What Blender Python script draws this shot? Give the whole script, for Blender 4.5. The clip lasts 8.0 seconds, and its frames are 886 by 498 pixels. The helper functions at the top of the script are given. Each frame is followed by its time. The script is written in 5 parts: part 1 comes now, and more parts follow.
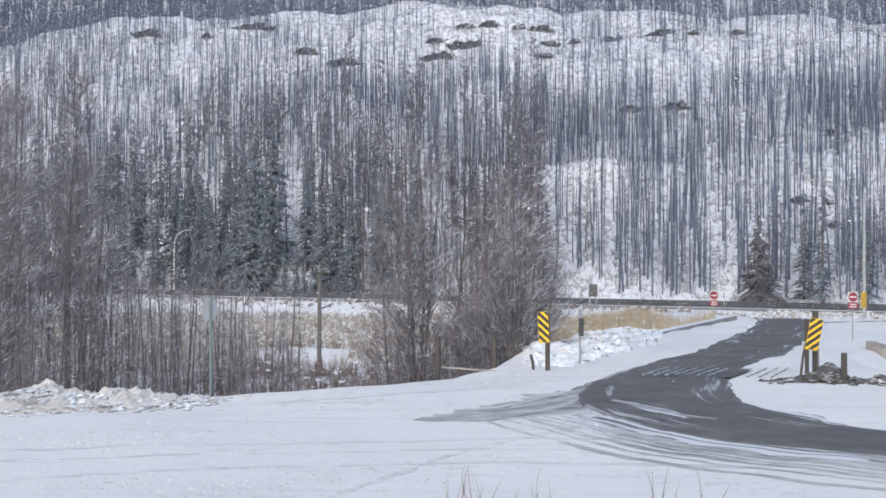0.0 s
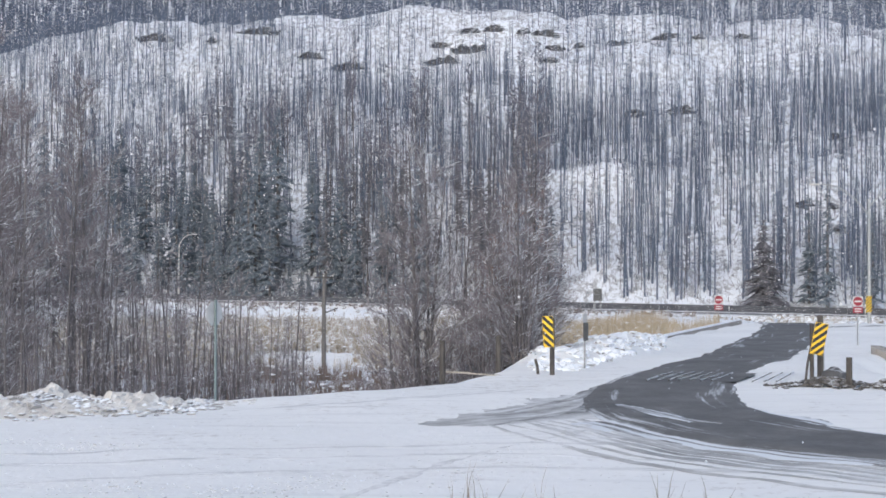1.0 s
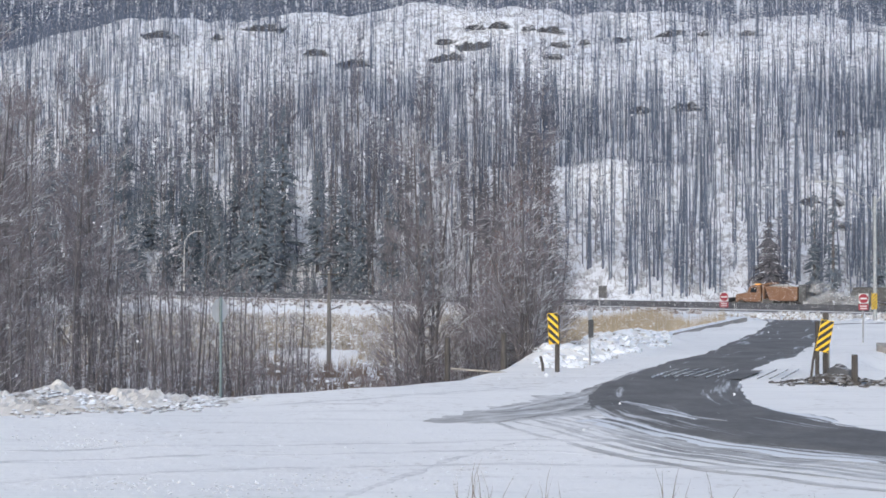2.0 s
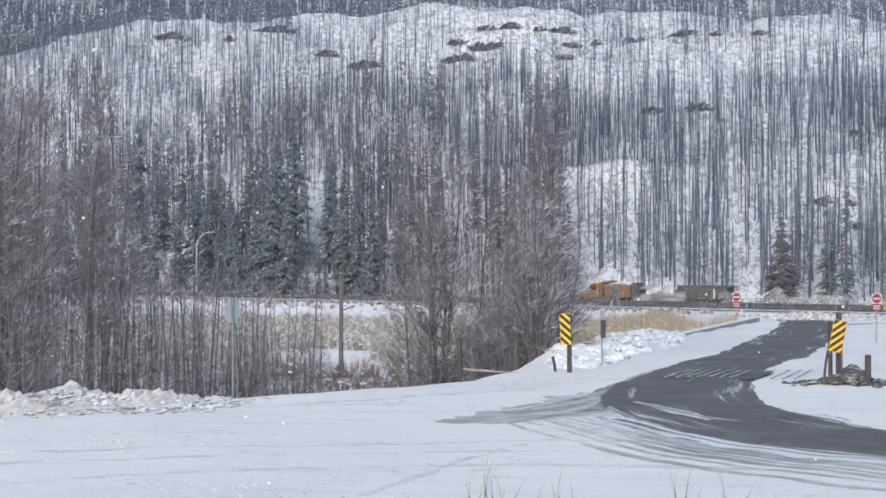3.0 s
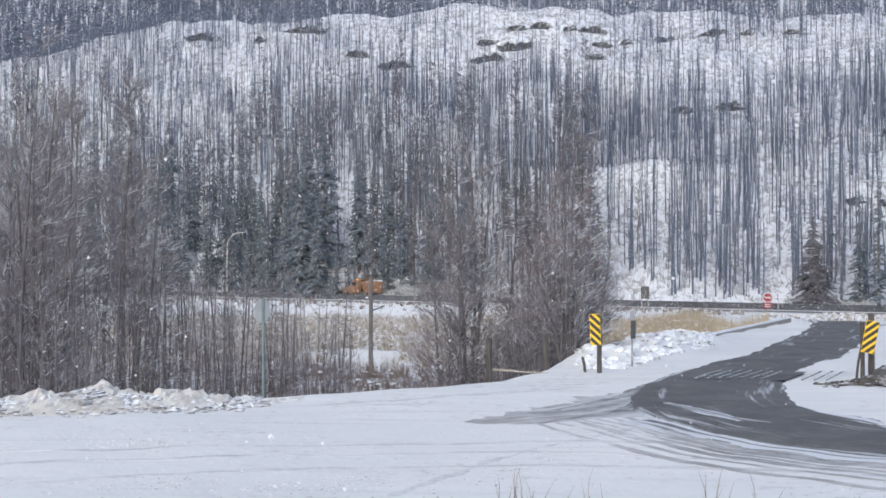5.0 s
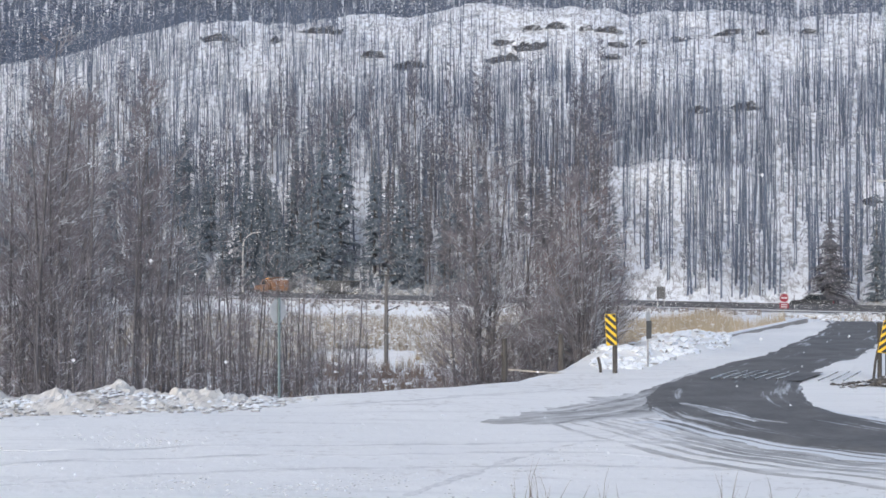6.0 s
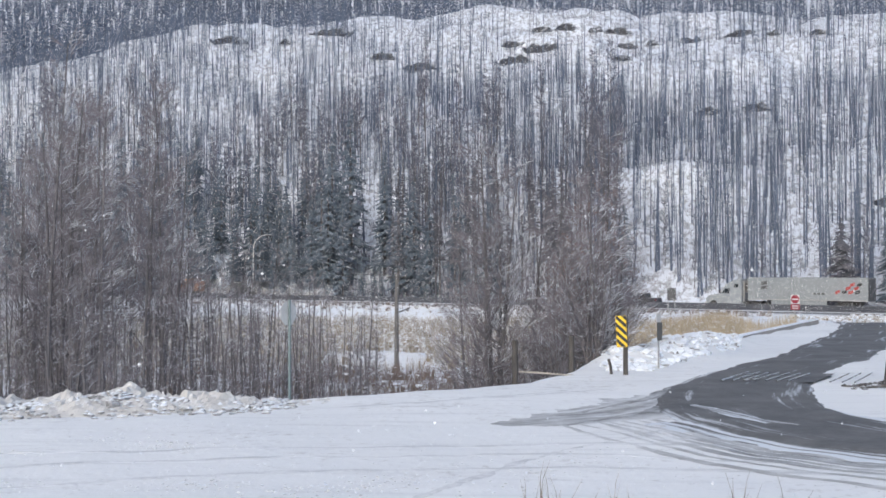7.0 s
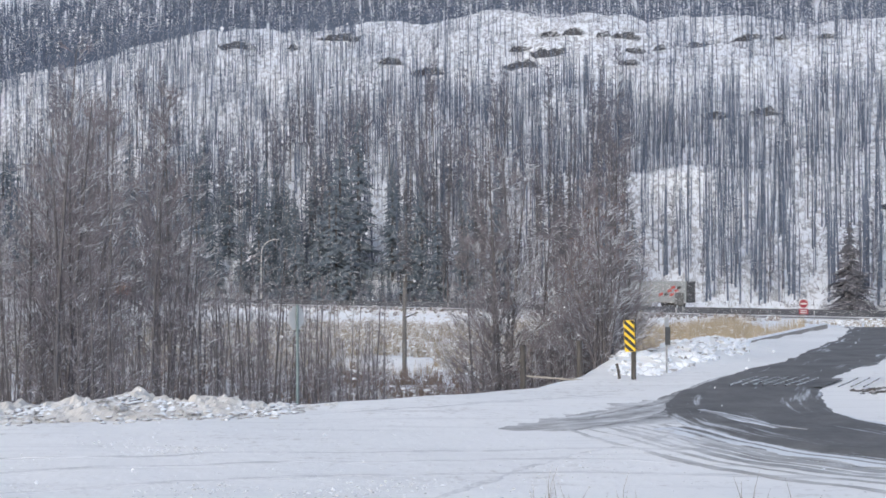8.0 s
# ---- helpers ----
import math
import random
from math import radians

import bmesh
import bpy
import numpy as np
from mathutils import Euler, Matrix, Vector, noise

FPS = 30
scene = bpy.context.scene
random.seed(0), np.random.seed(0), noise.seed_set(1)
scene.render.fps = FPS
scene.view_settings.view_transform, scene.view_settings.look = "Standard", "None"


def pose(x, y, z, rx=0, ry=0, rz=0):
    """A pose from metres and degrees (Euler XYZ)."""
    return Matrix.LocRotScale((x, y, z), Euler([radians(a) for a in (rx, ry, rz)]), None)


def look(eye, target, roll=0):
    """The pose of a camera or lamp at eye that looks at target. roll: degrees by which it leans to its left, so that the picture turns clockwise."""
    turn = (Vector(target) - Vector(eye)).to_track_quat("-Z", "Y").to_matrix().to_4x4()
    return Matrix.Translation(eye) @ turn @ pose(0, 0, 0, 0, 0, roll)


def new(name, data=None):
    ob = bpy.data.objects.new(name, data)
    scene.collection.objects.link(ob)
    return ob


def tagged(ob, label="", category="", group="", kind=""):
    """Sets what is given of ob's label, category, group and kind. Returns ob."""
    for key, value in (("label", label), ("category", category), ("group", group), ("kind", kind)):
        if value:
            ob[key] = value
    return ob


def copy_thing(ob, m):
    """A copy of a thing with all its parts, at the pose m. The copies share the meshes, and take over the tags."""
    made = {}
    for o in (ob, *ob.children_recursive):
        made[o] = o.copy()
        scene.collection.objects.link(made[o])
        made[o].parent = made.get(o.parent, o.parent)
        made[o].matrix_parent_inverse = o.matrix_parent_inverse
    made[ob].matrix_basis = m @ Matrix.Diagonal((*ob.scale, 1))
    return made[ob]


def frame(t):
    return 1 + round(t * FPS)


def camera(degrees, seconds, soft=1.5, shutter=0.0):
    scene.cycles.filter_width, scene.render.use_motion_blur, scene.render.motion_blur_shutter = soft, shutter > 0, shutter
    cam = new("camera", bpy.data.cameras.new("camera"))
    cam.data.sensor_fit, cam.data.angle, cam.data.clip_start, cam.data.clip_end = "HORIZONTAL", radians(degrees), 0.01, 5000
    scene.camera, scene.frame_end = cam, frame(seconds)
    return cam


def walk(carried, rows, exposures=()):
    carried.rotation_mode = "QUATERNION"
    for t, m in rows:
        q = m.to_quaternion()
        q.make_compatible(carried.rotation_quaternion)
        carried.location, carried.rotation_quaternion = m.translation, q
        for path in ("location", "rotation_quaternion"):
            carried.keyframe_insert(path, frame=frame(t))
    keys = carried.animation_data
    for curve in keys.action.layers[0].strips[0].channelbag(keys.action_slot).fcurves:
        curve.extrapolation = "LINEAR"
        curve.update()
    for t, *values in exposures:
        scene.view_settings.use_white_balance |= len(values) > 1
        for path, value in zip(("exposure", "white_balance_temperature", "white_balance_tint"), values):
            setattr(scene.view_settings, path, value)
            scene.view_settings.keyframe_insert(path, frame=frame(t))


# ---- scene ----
# ---------------------------------------------------------------- camera and its way
cam = camera(36.9, 8.0, soft=1.65)
EYE = 3.35
TURNS = [
    (0.0, 0.000, 0.341, 0.000),
    (0.5, 0.088, 0.597, -0.005),
    (1.0, 0.196, 0.525, -0.011),
    (1.5, 0.271, 0.396, -0.030),
    (3.0, 0.931, 0.419, 0.054),
    (3.5, 1.246, 0.455, 0.085),
    (4.0, 1.554, 0.462, 0.057),
    (4.5, 1.863, 0.440, 0.053),
    (6.0, 2.874, 0.433, 0.026),
    (6.5, 3.121, 0.465, 0.077),
    (7.0, 3.314, 0.516, 0.129),
    (7.5, 3.470, 0.607, 0.178),
    (8.0, 3.650, 0.719, 0.173),
]

# ---------------------------------------------------------------- sky and sun (overcast, snowing)
world = bpy.data.worlds.new("overcast_sky")
scene.world = world
world.use_nodes = True
wn, wl = world.node_tree.nodes, world.node_tree.links
sky = wn.new("ShaderNodeTexSky")
sky.sky_type, sky.sun_disc = "NISHITA", False
sky.sun_elevation, sky.sun_rotation = radians(29), radians(-153)
sky.air_density, sky.dust_density = 1.0, 4.0
grey = wn.new("ShaderNodeHueSaturation")
grey.inputs["Saturation"].default_value = 0.95
wl.new(sky.outputs[0], grey.inputs["Color"])
wl.new(grey.outputs[0], wn["Background"].inputs[0])
wn["Background"].inputs[1].default_value = 0.14
sun = new("sun", bpy.data.lights.new("sun", "SUN"))
sun.data.energy, sun.data.angle, sun.data.color = 0.5, radians(60), (1.0, 0.97, 0.93)
sun.matrix_world = look((50, -100, 62), (0, 0, 0))


# ---------------------------------------------------------------- materials
def material(name, rough=0.9, metal=0.0):
    m = bpy.data.materials.new(name)
    m.use_nodes = True
    b = m.node_tree.nodes["Principled BSDF"]
    b.inputs["Roughness"].default_value, b.inputs["Metallic"].default_value = rough, metal
    return m, m.node_tree.nodes, m.node_tree.links, b


def noise_of(n, l, scale, detail=4.0, rough=0.6, stretch=None, space="Object"):
    tc = n.new("ShaderNodeTexCoord")
    t = n.new("ShaderNodeTexNoise")
    t.inputs["Scale"].default_value, t.inputs["Detail"].default_value, t.inputs["Roughness"].default_value = scale, detail, rough
    src = tc.outputs[space]
    if stretch:
        mp = n.new("ShaderNodeMapping")
        mp.inputs["Scale"].default_value = stretch
        l.new(src, mp.inputs[0])
        src = mp.outputs[0]
    l.new(src, t.inputs["Vector"])
    return t.outputs["Fac"]


def ramp(n, l, fac, stops):
    r = n.new("ShaderNodeValToRGB")
    e = r.color_ramp.elements
    for i, (p, c) in enumerate(stops):
        el = e[i] if i < 2 else e.new(p)
        el.position, el.color = p, (*c, 1) if len(c) == 3 else c
    l.new(fac, r.inputs[0])
    return r.outputs[0]


def mix(n, l, fac, a, b, how="MIX"):
    m = n.new("ShaderNodeMix")
    m.data_type, m.blend_type = "RGBA", how
    for sock, v in ((m.inputs[0], fac), (m.inputs[6], a), (m.inputs[7], b)):
        if isinstance(v, (int, float)):
            sock.default_value = v
        elif isinstance(v, tuple):
            sock.default_value = (*v, 1)
        else:
            l.new(v, sock)
    return m.outputs[2]


def maths(n, l, op, a, b=0.0):
    m = n.new("ShaderNodeMath")
    m.operation, m.use_clamp = op, False
    for sock, v in ((m.inputs[0], a), (m.inputs[1], b)):
        if isinstance(v, (int, float)):
            sock.default_value = v
        else:
            l.new(v, sock)
    return m.outputs[0]


def bump(n, l, bsdf, fac, strength, dist):
    b = n.new("ShaderNodeBump")
    b.inputs["Strength"].default_value, b.inputs["Distance"].default_value = strength, dist
    l.new(fac, b.inputs["Height"])
    l.new(b.outputs[0], bsdf.inputs["Normal"])


def plain(name, lo, hi, rough=0.7, metal=0.0, scale=6.0, bump_by=0.0, stretch=None, vary=0.0):
    """Two tones mixed by noise, with fine relief and, where wanted, a difference from thing to thing."""
    m, n, l, b = material(name, rough, metal)
    f = noise_of(n, l, scale, 5.0, 0.65, stretch)
    c = ramp(n, l, f, [(0.3, lo), (0.7, hi)])
    if vary:
        oi = n.new("ShaderNodeObjectInfo")
        k = n.new("ShaderNodeMapRange")
        k.inputs[3].default_value, k.inputs[4].default_value = 1 - vary, 1 + vary
        l.new(oi.outputs["Random"], k.inputs[0])
        hs = n.new("ShaderNodeHueSaturation")
        l.new(k.outputs[0], hs.inputs["Value"])
        l.new(c, hs.inputs["Color"])
        c = hs.outputs[0]
    l.new(c, b.inputs["Base Color"])
    if bump_by:
        bump(n, l, b, f, 0.6, bump_by)
    return m


def snow_topped(name, lo, hi, amount=0.5, scale=4.0, rough=0.9, vary=0.15, sharp=0.25):
    """A dark stuff on whose upward faces snow lies in patches."""
    m, n, l, b = material(name, rough)
    f = noise_of(n, l, scale, 4.0, 0.65)
    c = ramp(n, l, f, [(0.3, lo), (0.7, hi)])
    rnd = n.new("ShaderNodeNewGeometry")
    k = n.new("ShaderNodeMapRange")
    k.inputs[3].default_value, k.inputs[4].default_value = 1 - vary, 1 + vary
    l.new(rnd.outputs["Random Per Island"], k.inputs[0])
    hs = n.new("ShaderNodeHueSaturation")
    l.new(k.outputs[0], hs.inputs["Value"])
    l.new(c, hs.inputs["Color"])
    sep = n.new("ShaderNodeSeparateXYZ")
    l.new(rnd.outputs["Normal"], sep.inputs[0])
    up = maths(n, l, "ABSOLUTE", sep.outputs[2])
    g = noise_of(n, l, scale * 0.6, 3.0, 0.6)
    s = maths(n, l, "ADD", maths(n, l, "MULTIPLY", up, 0.6), g)
    k2 = n.new("ShaderNodeMapRange")
    k2.inputs[1].default_value, k2.inputs[2].default_value = 1.25 - amount, 1.25 - amount + sharp
    l.new(s, k2.inputs[0])
    l.new(mix(n, l, k2.outputs[0], hs.outputs[0], (0.78, 0.82, 0.88)), b.inputs["Base Color"])
    return m


def snow_material(name, dirt=0.5, grass=0.0, low=(0.20, 0.16, 0.12), high=(0.42, 0.34, 0.24), size=0.5, pale=(0.74, 0.78, 0.84), white=(0.86, 0.89, 0.93)):
    """Trodden snow: broad tone, dirty specks and, in fields, dead grass showing through."""
    m, n, l, b = material(name, 0.75)
    broad = noise_of(n, l, 0.12, 5.0, 0.6)
    fine = noise_of(n, l, 1.6, 6.0, 0.7)
    c = ramp(n, l, broad, [(0.3, pale), (0.7, white)])
    if dirt:
        speck = noise_of(n, l, 3.2, 5.0, 0.75)
        zone = noise_of(n, l, 0.22, 3.0, 0.6)
        k = n.new("ShaderNodeMapRange")
        k.inputs[1].default_value, k.inputs[2].default_value = 0.60, 0.72
        l.new(maths(n, l, "ADD", maths(n, l, "MULTIPLY", speck, 0.75), maths(n, l, "MULTIPLY", zone, 0.36 * dirt)), k.inputs[0])
        c = mix(n, l, maths(n, l, "MULTIPLY", k.outputs[0], 0.6), c, (0.42, 0.40, 0.38))
        track = noise_of(n, l, 1.0, 4.0, 0.6, (0.16, 2.6, 1.0))
        k = n.new("ShaderNodeMapRange")
        k.inputs[1].default_value, k.inputs[2].default_value = 0.54, 0.70
        l.new(track, k.inputs[0])
        c = mix(n, l, maths(n, l, "MULTIPLY", k.outputs[0], 0.3), c, (0.55, 0.56, 0.58))
    if grass:
        tuft = noise_of(n, l, size, 6.0, 0.75, (1.0, 0.45, 1.0))
        k = n.new("ShaderNodeMapRange")
        k.inputs[1].default_value, k.inputs[2].default_value = 0.62 - 0.25 * grass, 0.7 - 0.25 * grass
        l.new(tuft, k.inputs[0])
        tone = ramp(n, l, fine, [(0.3, low), (0.7, high)])
        c = mix(n, l, k.outputs[0], c, tone)
    l.new(c, b.inputs["Base Color"])
    bump(n, l, b, fine, 0.5, 0.06)
    return m


MAT_SNOW = snow_material("trodden_snow", 0.95, pale=(0.80, 0.812, 0.826), white=(0.90, 0.906, 0.914))
MAT_FIELD = snow_material("snowy_field", 0.0, 0.27, size=1.3)
# white snow again, its blue-grey cast being hill haze mixed into the colour
MAT_HILL = snow_material("hazed_hill_snow", 0.0, 0.55, (0.25, 0.265, 0.30), (0.50, 0.52, 0.57), 0.9, (0.68, 0.73, 0.82), (0.80, 0.84, 0.91))
MAT_BANK = snow_material("ploughed_snow", 1.8, pale=(0.60, 0.61, 0.625), white=(0.82, 0.83, 0.84))
# haze over the far slope is put into these blue-grey trunk tones
MAT_POLE = snow_topped("hazed_scorched_bark", (0.070, 0.090, 0.136), (0.142, 0.176, 0.25), 0.08, 1.5, vary=0.4)
# both needle colours are lightened and blued to stand for haze
MAT_NEEDLE = snow_topped("hazed_spruce_needles", (0.088, 0.114, 0.148), (0.158, 0.192, 0.236), 0.18, 1.6)
MAT_BROWN_NEEDLE = snow_topped("hazed_brownish_needles", (0.088, 0.088, 0.108), (0.165, 0.163, 0.19), 0.14, 0.8)
MAT_BARE = plain("bare_bark", (0.064, 0.060, 0.067), (0.165, 0.157, 0.166), 0.9, scale=3.0, stretch=(1, 1, 0.3), vary=0.2)
MAT_TWIG = snow_topped("bare_twigs", (0.134, 0.124, 0.140), (0.25, 0.233, 0.256), 0.44, 2.5)
# distance haze is painted into these twigs as a paler, bluer base
MAT_FAR_TWIG = snow_topped("hazed_far_bare_twigs", (0.104, 0.108, 0.142), (0.188, 0.194, 0.246), 0.28, 1.0)
MAT_RUST = snow_topped("rusty_leaves", (0.17, 0.09, 0.06), (0.30, 0.17, 0.12), 0.40, 2.5)
MAT_REED = plain("dry_reed", (0.30, 0.245, 0.17), (0.60, 0.52, 0.39), 0.9, scale=1.2)
MAT_ROCK = snow_topped("grey_rock", (0.045, 0.047, 0.055), (0.105, 0.109, 0.12), 0.30, 0.7)


# ---------------------------------------------------------------- mesh helpers
class Geo:
    """Gathers many small pieces into one mesh."""

    def __init__(self):
        self.v, self.f, self.n = [], [], 0
        self.s = []

    def add(self, verts, faces):
        self.v.append(np.asarray(verts, float))
        self.f += [tuple(i + self.n for i in f) for f in faces]
        self.n += len(verts)

    def tube(self, pts, radii, sides=5, cap=False):
        pts = [Vector(p) for p in pts]
        out = []
        for i, (p, r) in enumerate(zip(pts, radii)):
            d = (pts[min(i + 1, len(pts) - 1)] - pts[max(i - 1, 0)]).normalized()
            a = d.cross(Vector((0.31, 0.95, 0.05))).normalized()
            b = d.cross(a)
            out += [p + r * (math.cos(6.2832 * k / sides) * a + math.sin(6.2832 * k / sides) * b) for k in range(sides)]
        faces = [(i * sides + k, i * sides + (k + 1) % sides, (i + 1) * sides + (k + 1) % sides, (i + 1) * sides + k)
                 for i in range(len(pts) - 1) for k in range(sides)]
        if cap:
            faces += [tuple(range(sides))[::-1], tuple((len(pts) - 1) * sides + k for k in range(sides))]
        self.add([tuple(o) for o in out], faces)

    def sliver(self, p, q, w):
        """A thin leaf or twig: a narrow pyramid from p to q."""
        self.s.append((*p, *q, w))

    def box(self, x0, x1, y0, y1, z0, z1):
        v = [(x, y, z) for x in (x0, x1) for y in (y0, y1) for z in (z0, z1)]
        self.add(v, [(0, 1, 3, 2), (4, 6, 7, 5), (0, 4, 5, 1), (2, 3, 7, 6), (0, 2, 6, 4), (1, 5, 7, 3)])

    def mesh(self, name, *mats, smooth=False):
        me = bpy.data.meshes.new(name)
        if self.s:
            s = np.array(self.s)
            p, e, w = s[:, :3], s[:, 3:6], s[:, 6:]
            d = e - p
            a = np.cross(d, (0.2, 0.3, 0.93))
            a *= w / np.maximum(np.linalg.norm(a, axis=1, keepdims=True), 1e-9)
            b = np.cross(d, a)
            b *= w / np.maximum(np.linalg.norm(b, axis=1, keepdims=True), 1e-9)
            k = self.n + 4 * np.arange(len(s))[:, None]
            self.v.append(np.stack([p + a, p - a * 0.5 + b * 0.87, p - a * 0.5 - b * 0.87, e], 1).reshape(-1, 3))
            self.f += (k[:, None, :] + np.array([(0, 1, 3), (1, 2, 3), (2, 0, 3)])[None]).reshape(-1, 3).tolist()
            self.n += 4 * len(s)
            self.s = []
        v = np.concatenate(self.v) if self.v else np.zeros((0, 3))
        me.from_pydata(v.tolist(), [], self.f)
        for m in mats:
            me.materials.append(m)
        if smooth:
            me.polygons.foreach_set("use_smooth", [True] * len(me.polygons))
        me.update()
        return me


def part(name, geo, mat, parent, label="", smooth=False):
    """One mesh object under a thing or a part; geo is a Geo, a bmesh or a mesh."""
    if isinstance(geo, bmesh.types.BMesh):
        me = bpy.data.meshes.new(name)
        geo.to_mesh(me)
        geo.free()
        me.materials.append(mat)
        if smooth:
            me.polygons.foreach_set("use_smooth", [True] * len(me.polygons))
    elif isinstance(geo, Geo):
        me = geo.mesh(name, mat, smooth=smooth)
    else:
        me = geo
    ob = new(name, me)
    ob.parent = parent
    if label:
        ob["label"] = label
    return ob


def thing(name, label, category, m=None, group="", kind=""):
    ob = tagged(new(name), label, category, group, kind)
    if m is not None:
        ob.matrix_world = m
    return ob


def rounded(sx, sy, sz, r=0.02, at=(0, 0, 0), seg=2):
    """A box with rounded edges, its base at the given place."""
    bm = bmesh.new()
    bmesh.ops.create_cube(bm, size=1, matrix=Matrix.Translation((at[0], at[1], at[2] + sz / 2)) @ Matrix.Diagonal((sx, sy, sz, 1)))
    bmesh.ops.bevel(bm, geom=bm.edges[:], offset=r, segments=seg, profile=0.5, affect="EDGES")
    return bm


# ---------------------------------------------------------------- the lie of the land
HN = (0.570, 0.821)      # across the highway, away from the lot
HD = (-0.821, 0.570)     # along it, the way its far lanes drive
H0 = 158.2               # from the camera to the median
HZ = -3.05               # level of the highway


def sm(a, b, x):
    t = np.clip((x - a) / (b - a), 0, 1)
    return t * t * (3 - 2 * t)


def wave(x, y, s, k=0):
    """Smooth uneven waves, about -1 to 1, of size s metres."""
    x, y = np.asarray(x) / s, np.asarray(y) / s
    return (np.sin(1.7 * x + 0.9 * y + 1.3 * k) + np.sin(-1.1 * x + 2.1 * y + 2.7 * k + 1.2 * np.sin(0.8 * x + k)) + np.sin(2.9 * x - 0.7 * y + 4.1 * k) * 0.6
            + 0.5 * np.sin(4.3 * x + 3.7 * y + 1.9 * np.sin(1.3 * y + k)) + 0.4 * np.sin(-5.9 * x + 6.1 * y + k)) / 2.6


ROAD = [(40, 8.5, 4.8), (27, 12.6, 4.6), (17.5, 17.4, 4.1), (12, 20.8, 3.6), (8.3, 23.4, 3.3), (6.3, 25.6, 3.8), (5.15, 28.6, 4.1), (5.15, 32, 3.8), (5.95, 35.8, 3.5), (7.35, 40.0, 3.0),
        (10.0, 46.2, 3.15), (13.9, 57.9, 3.5), (18.4, 72.6, 3.45), (22.6, 88, 3.6), (24.5, 96, 4.1), (25.2, 100.5, 6.0)]


def road_x(y):
    """The middle of the side road between lot and highway."""
    return np.interp(y, [37.5, 42.8, 50.3, 62, 77, 90, 99], [6.9, 8.6, 11.6, 15.2, 19.6, 23.0, 27.0])


def lot_edge(x):
    return np.interp(x, [-40, -14, -6.3, -1.5, 2.0, 4, 12, 30], [22, 29.0, 31.3, 34.6, 38.2, 39.6, 38.6, 34])


def crest_row(r):
    """Rise of the snowy crest over the eye, by bearing."""
    y = np.interp(r, [-0.45, -0.33, -0.26, -0.2, -0.08, 0, 0.05, 0.14, 0.2, 0.25, 0.34, 0.5], [0.135, 0.160, 0.179, 0.177, 0.186, 0.192, 0.188, 0.183, 0.178, 0.181, 0.177, 0.17])
    return y


def ground_z(x, y):
    x, y = np.asarray(x, float), np.asarray(y, float)
    u = HN[0] * x + HN[1] * y - H0
    field = -4.5 + 1.5 * sm(6, 26, x) + 0.25 * wave(x, y, 9, 2) + 0.12 * wave(x, y, 3, 5)
    # causeway of the side road
    zr = -0.0217 * np.clip(y - 42, 0, 60)
    q = (x - road_x(y)) * 0.94
    left = np.interp(y, [40, 48, 60, 95], [5.3, 6.0, 6.7, 3.9])
    right = np.interp(y, [40, 46, 52, 60, 80], [4.2, 3.6, 4.5, 7.5, 12])
    off = np.maximum(-q - left, q - right)
    cause = (1 - sm(0, 4.5, off)) * sm(36, 39, y) * (1 - sm(96, 125, y))
    berm = 0.46 * sm(-6.8, -5.6, q) * (1 - sm(-4.8, -3.2, q)) * sm(40, 44, y) * (1 - sm(56, 64, y)) * (1 + 0.5 * wave(x, y, 1.3, 8))
    low = field * (1 - cause) + (zr + 0.06 * wave(x, y, 2.2, 1) + berm) * cause
    # ploughed lot and the bank on which the camera stands
    w = y - lot_edge(x)
    lot = 1.75 * (1 - sm(4, 13, y)) + 0.03 * wave(x, y, 2.6, 3) + 0.012 * wave(x, y, 0.8, 4)
    keep = sm(0, 8, w)
    z = lot * (1 - keep) + low * keep
    # highway on its low bank
    hw = sm(-22, -13, u)
    z = z * (1 - hw) + HZ * hw
    # hillside
    r = np.clip(x / np.maximum(y, 1), -0.62, 0.62)
    yb = (H0 + 15) / (HN[0] * r + HN[1])
    yc = 345 - 70 * r
    zc = EYE + crest_row(r) * yc
    t = (y - yb) / (yc - yb)
    tt = np.clip(t, 0, 1)
    shape = 1.22 * tt - 0.22 * tt * tt * tt
    bench = np.exp(-((tt - 0.245) / 0.03) ** 2) * sm(0.0, 0.06, r) * (1 - sm(0.16, 0.26, r))
    rise = (zc - HZ) * shape + 2.2 * bench
    rough = (1.9 * wave(x, y, 16, 6) + 0.9 * wave(x, y, 6, 7)) * sm(0.0, 0.2, t)
    hill = HZ + rise + rough - 9 * sm(1.02, 1.35, t) + np.clip(y - 470, 0, 600) * 0.36 * sm(440, 560, y)
    on = sm(-0.01, 0.012, t) * (y > 60)
    return z * (1 - on) + hill * on


def gz(x, y):
    return float(ground_z(x, y))


def steps(*spans):
    """Grid lines: spans of (start, end, step)."""
    out = []
    for a, b, s in spans:
        out += list(np.linspace(a, b, max(2, int(round((b - a) / s)) + 1))[:-1])
    return np.array(out + [spans[-1][1]])


gx = steps((-2500, -700, 300), (-700, -260, 40), (-260, -90, 5), (-90, -20, 1.5), (-20, 24, 0.36), (24, 90, 1.5), (90, 260, 5), (260, 700, 40), (700, 2500, 300))
gy = steps((-2500, -300, 300), (-300, -20, 25), (-20, 12, 1.2), (12, 46, 0.3), (46, 110, 0.8), (110, 420, 1.9), (420, 600, 8), (600, 1200, 40), (1200, 3000, 300))
GX, GY = np.meshgrid(gx, gy)
GZ = ground_z(GX, GY)
nx, ny = len(gx), len(gy)
me = bpy.data.meshes.new("ground")
idx = np.arange(nx * ny).reshape(ny, nx)
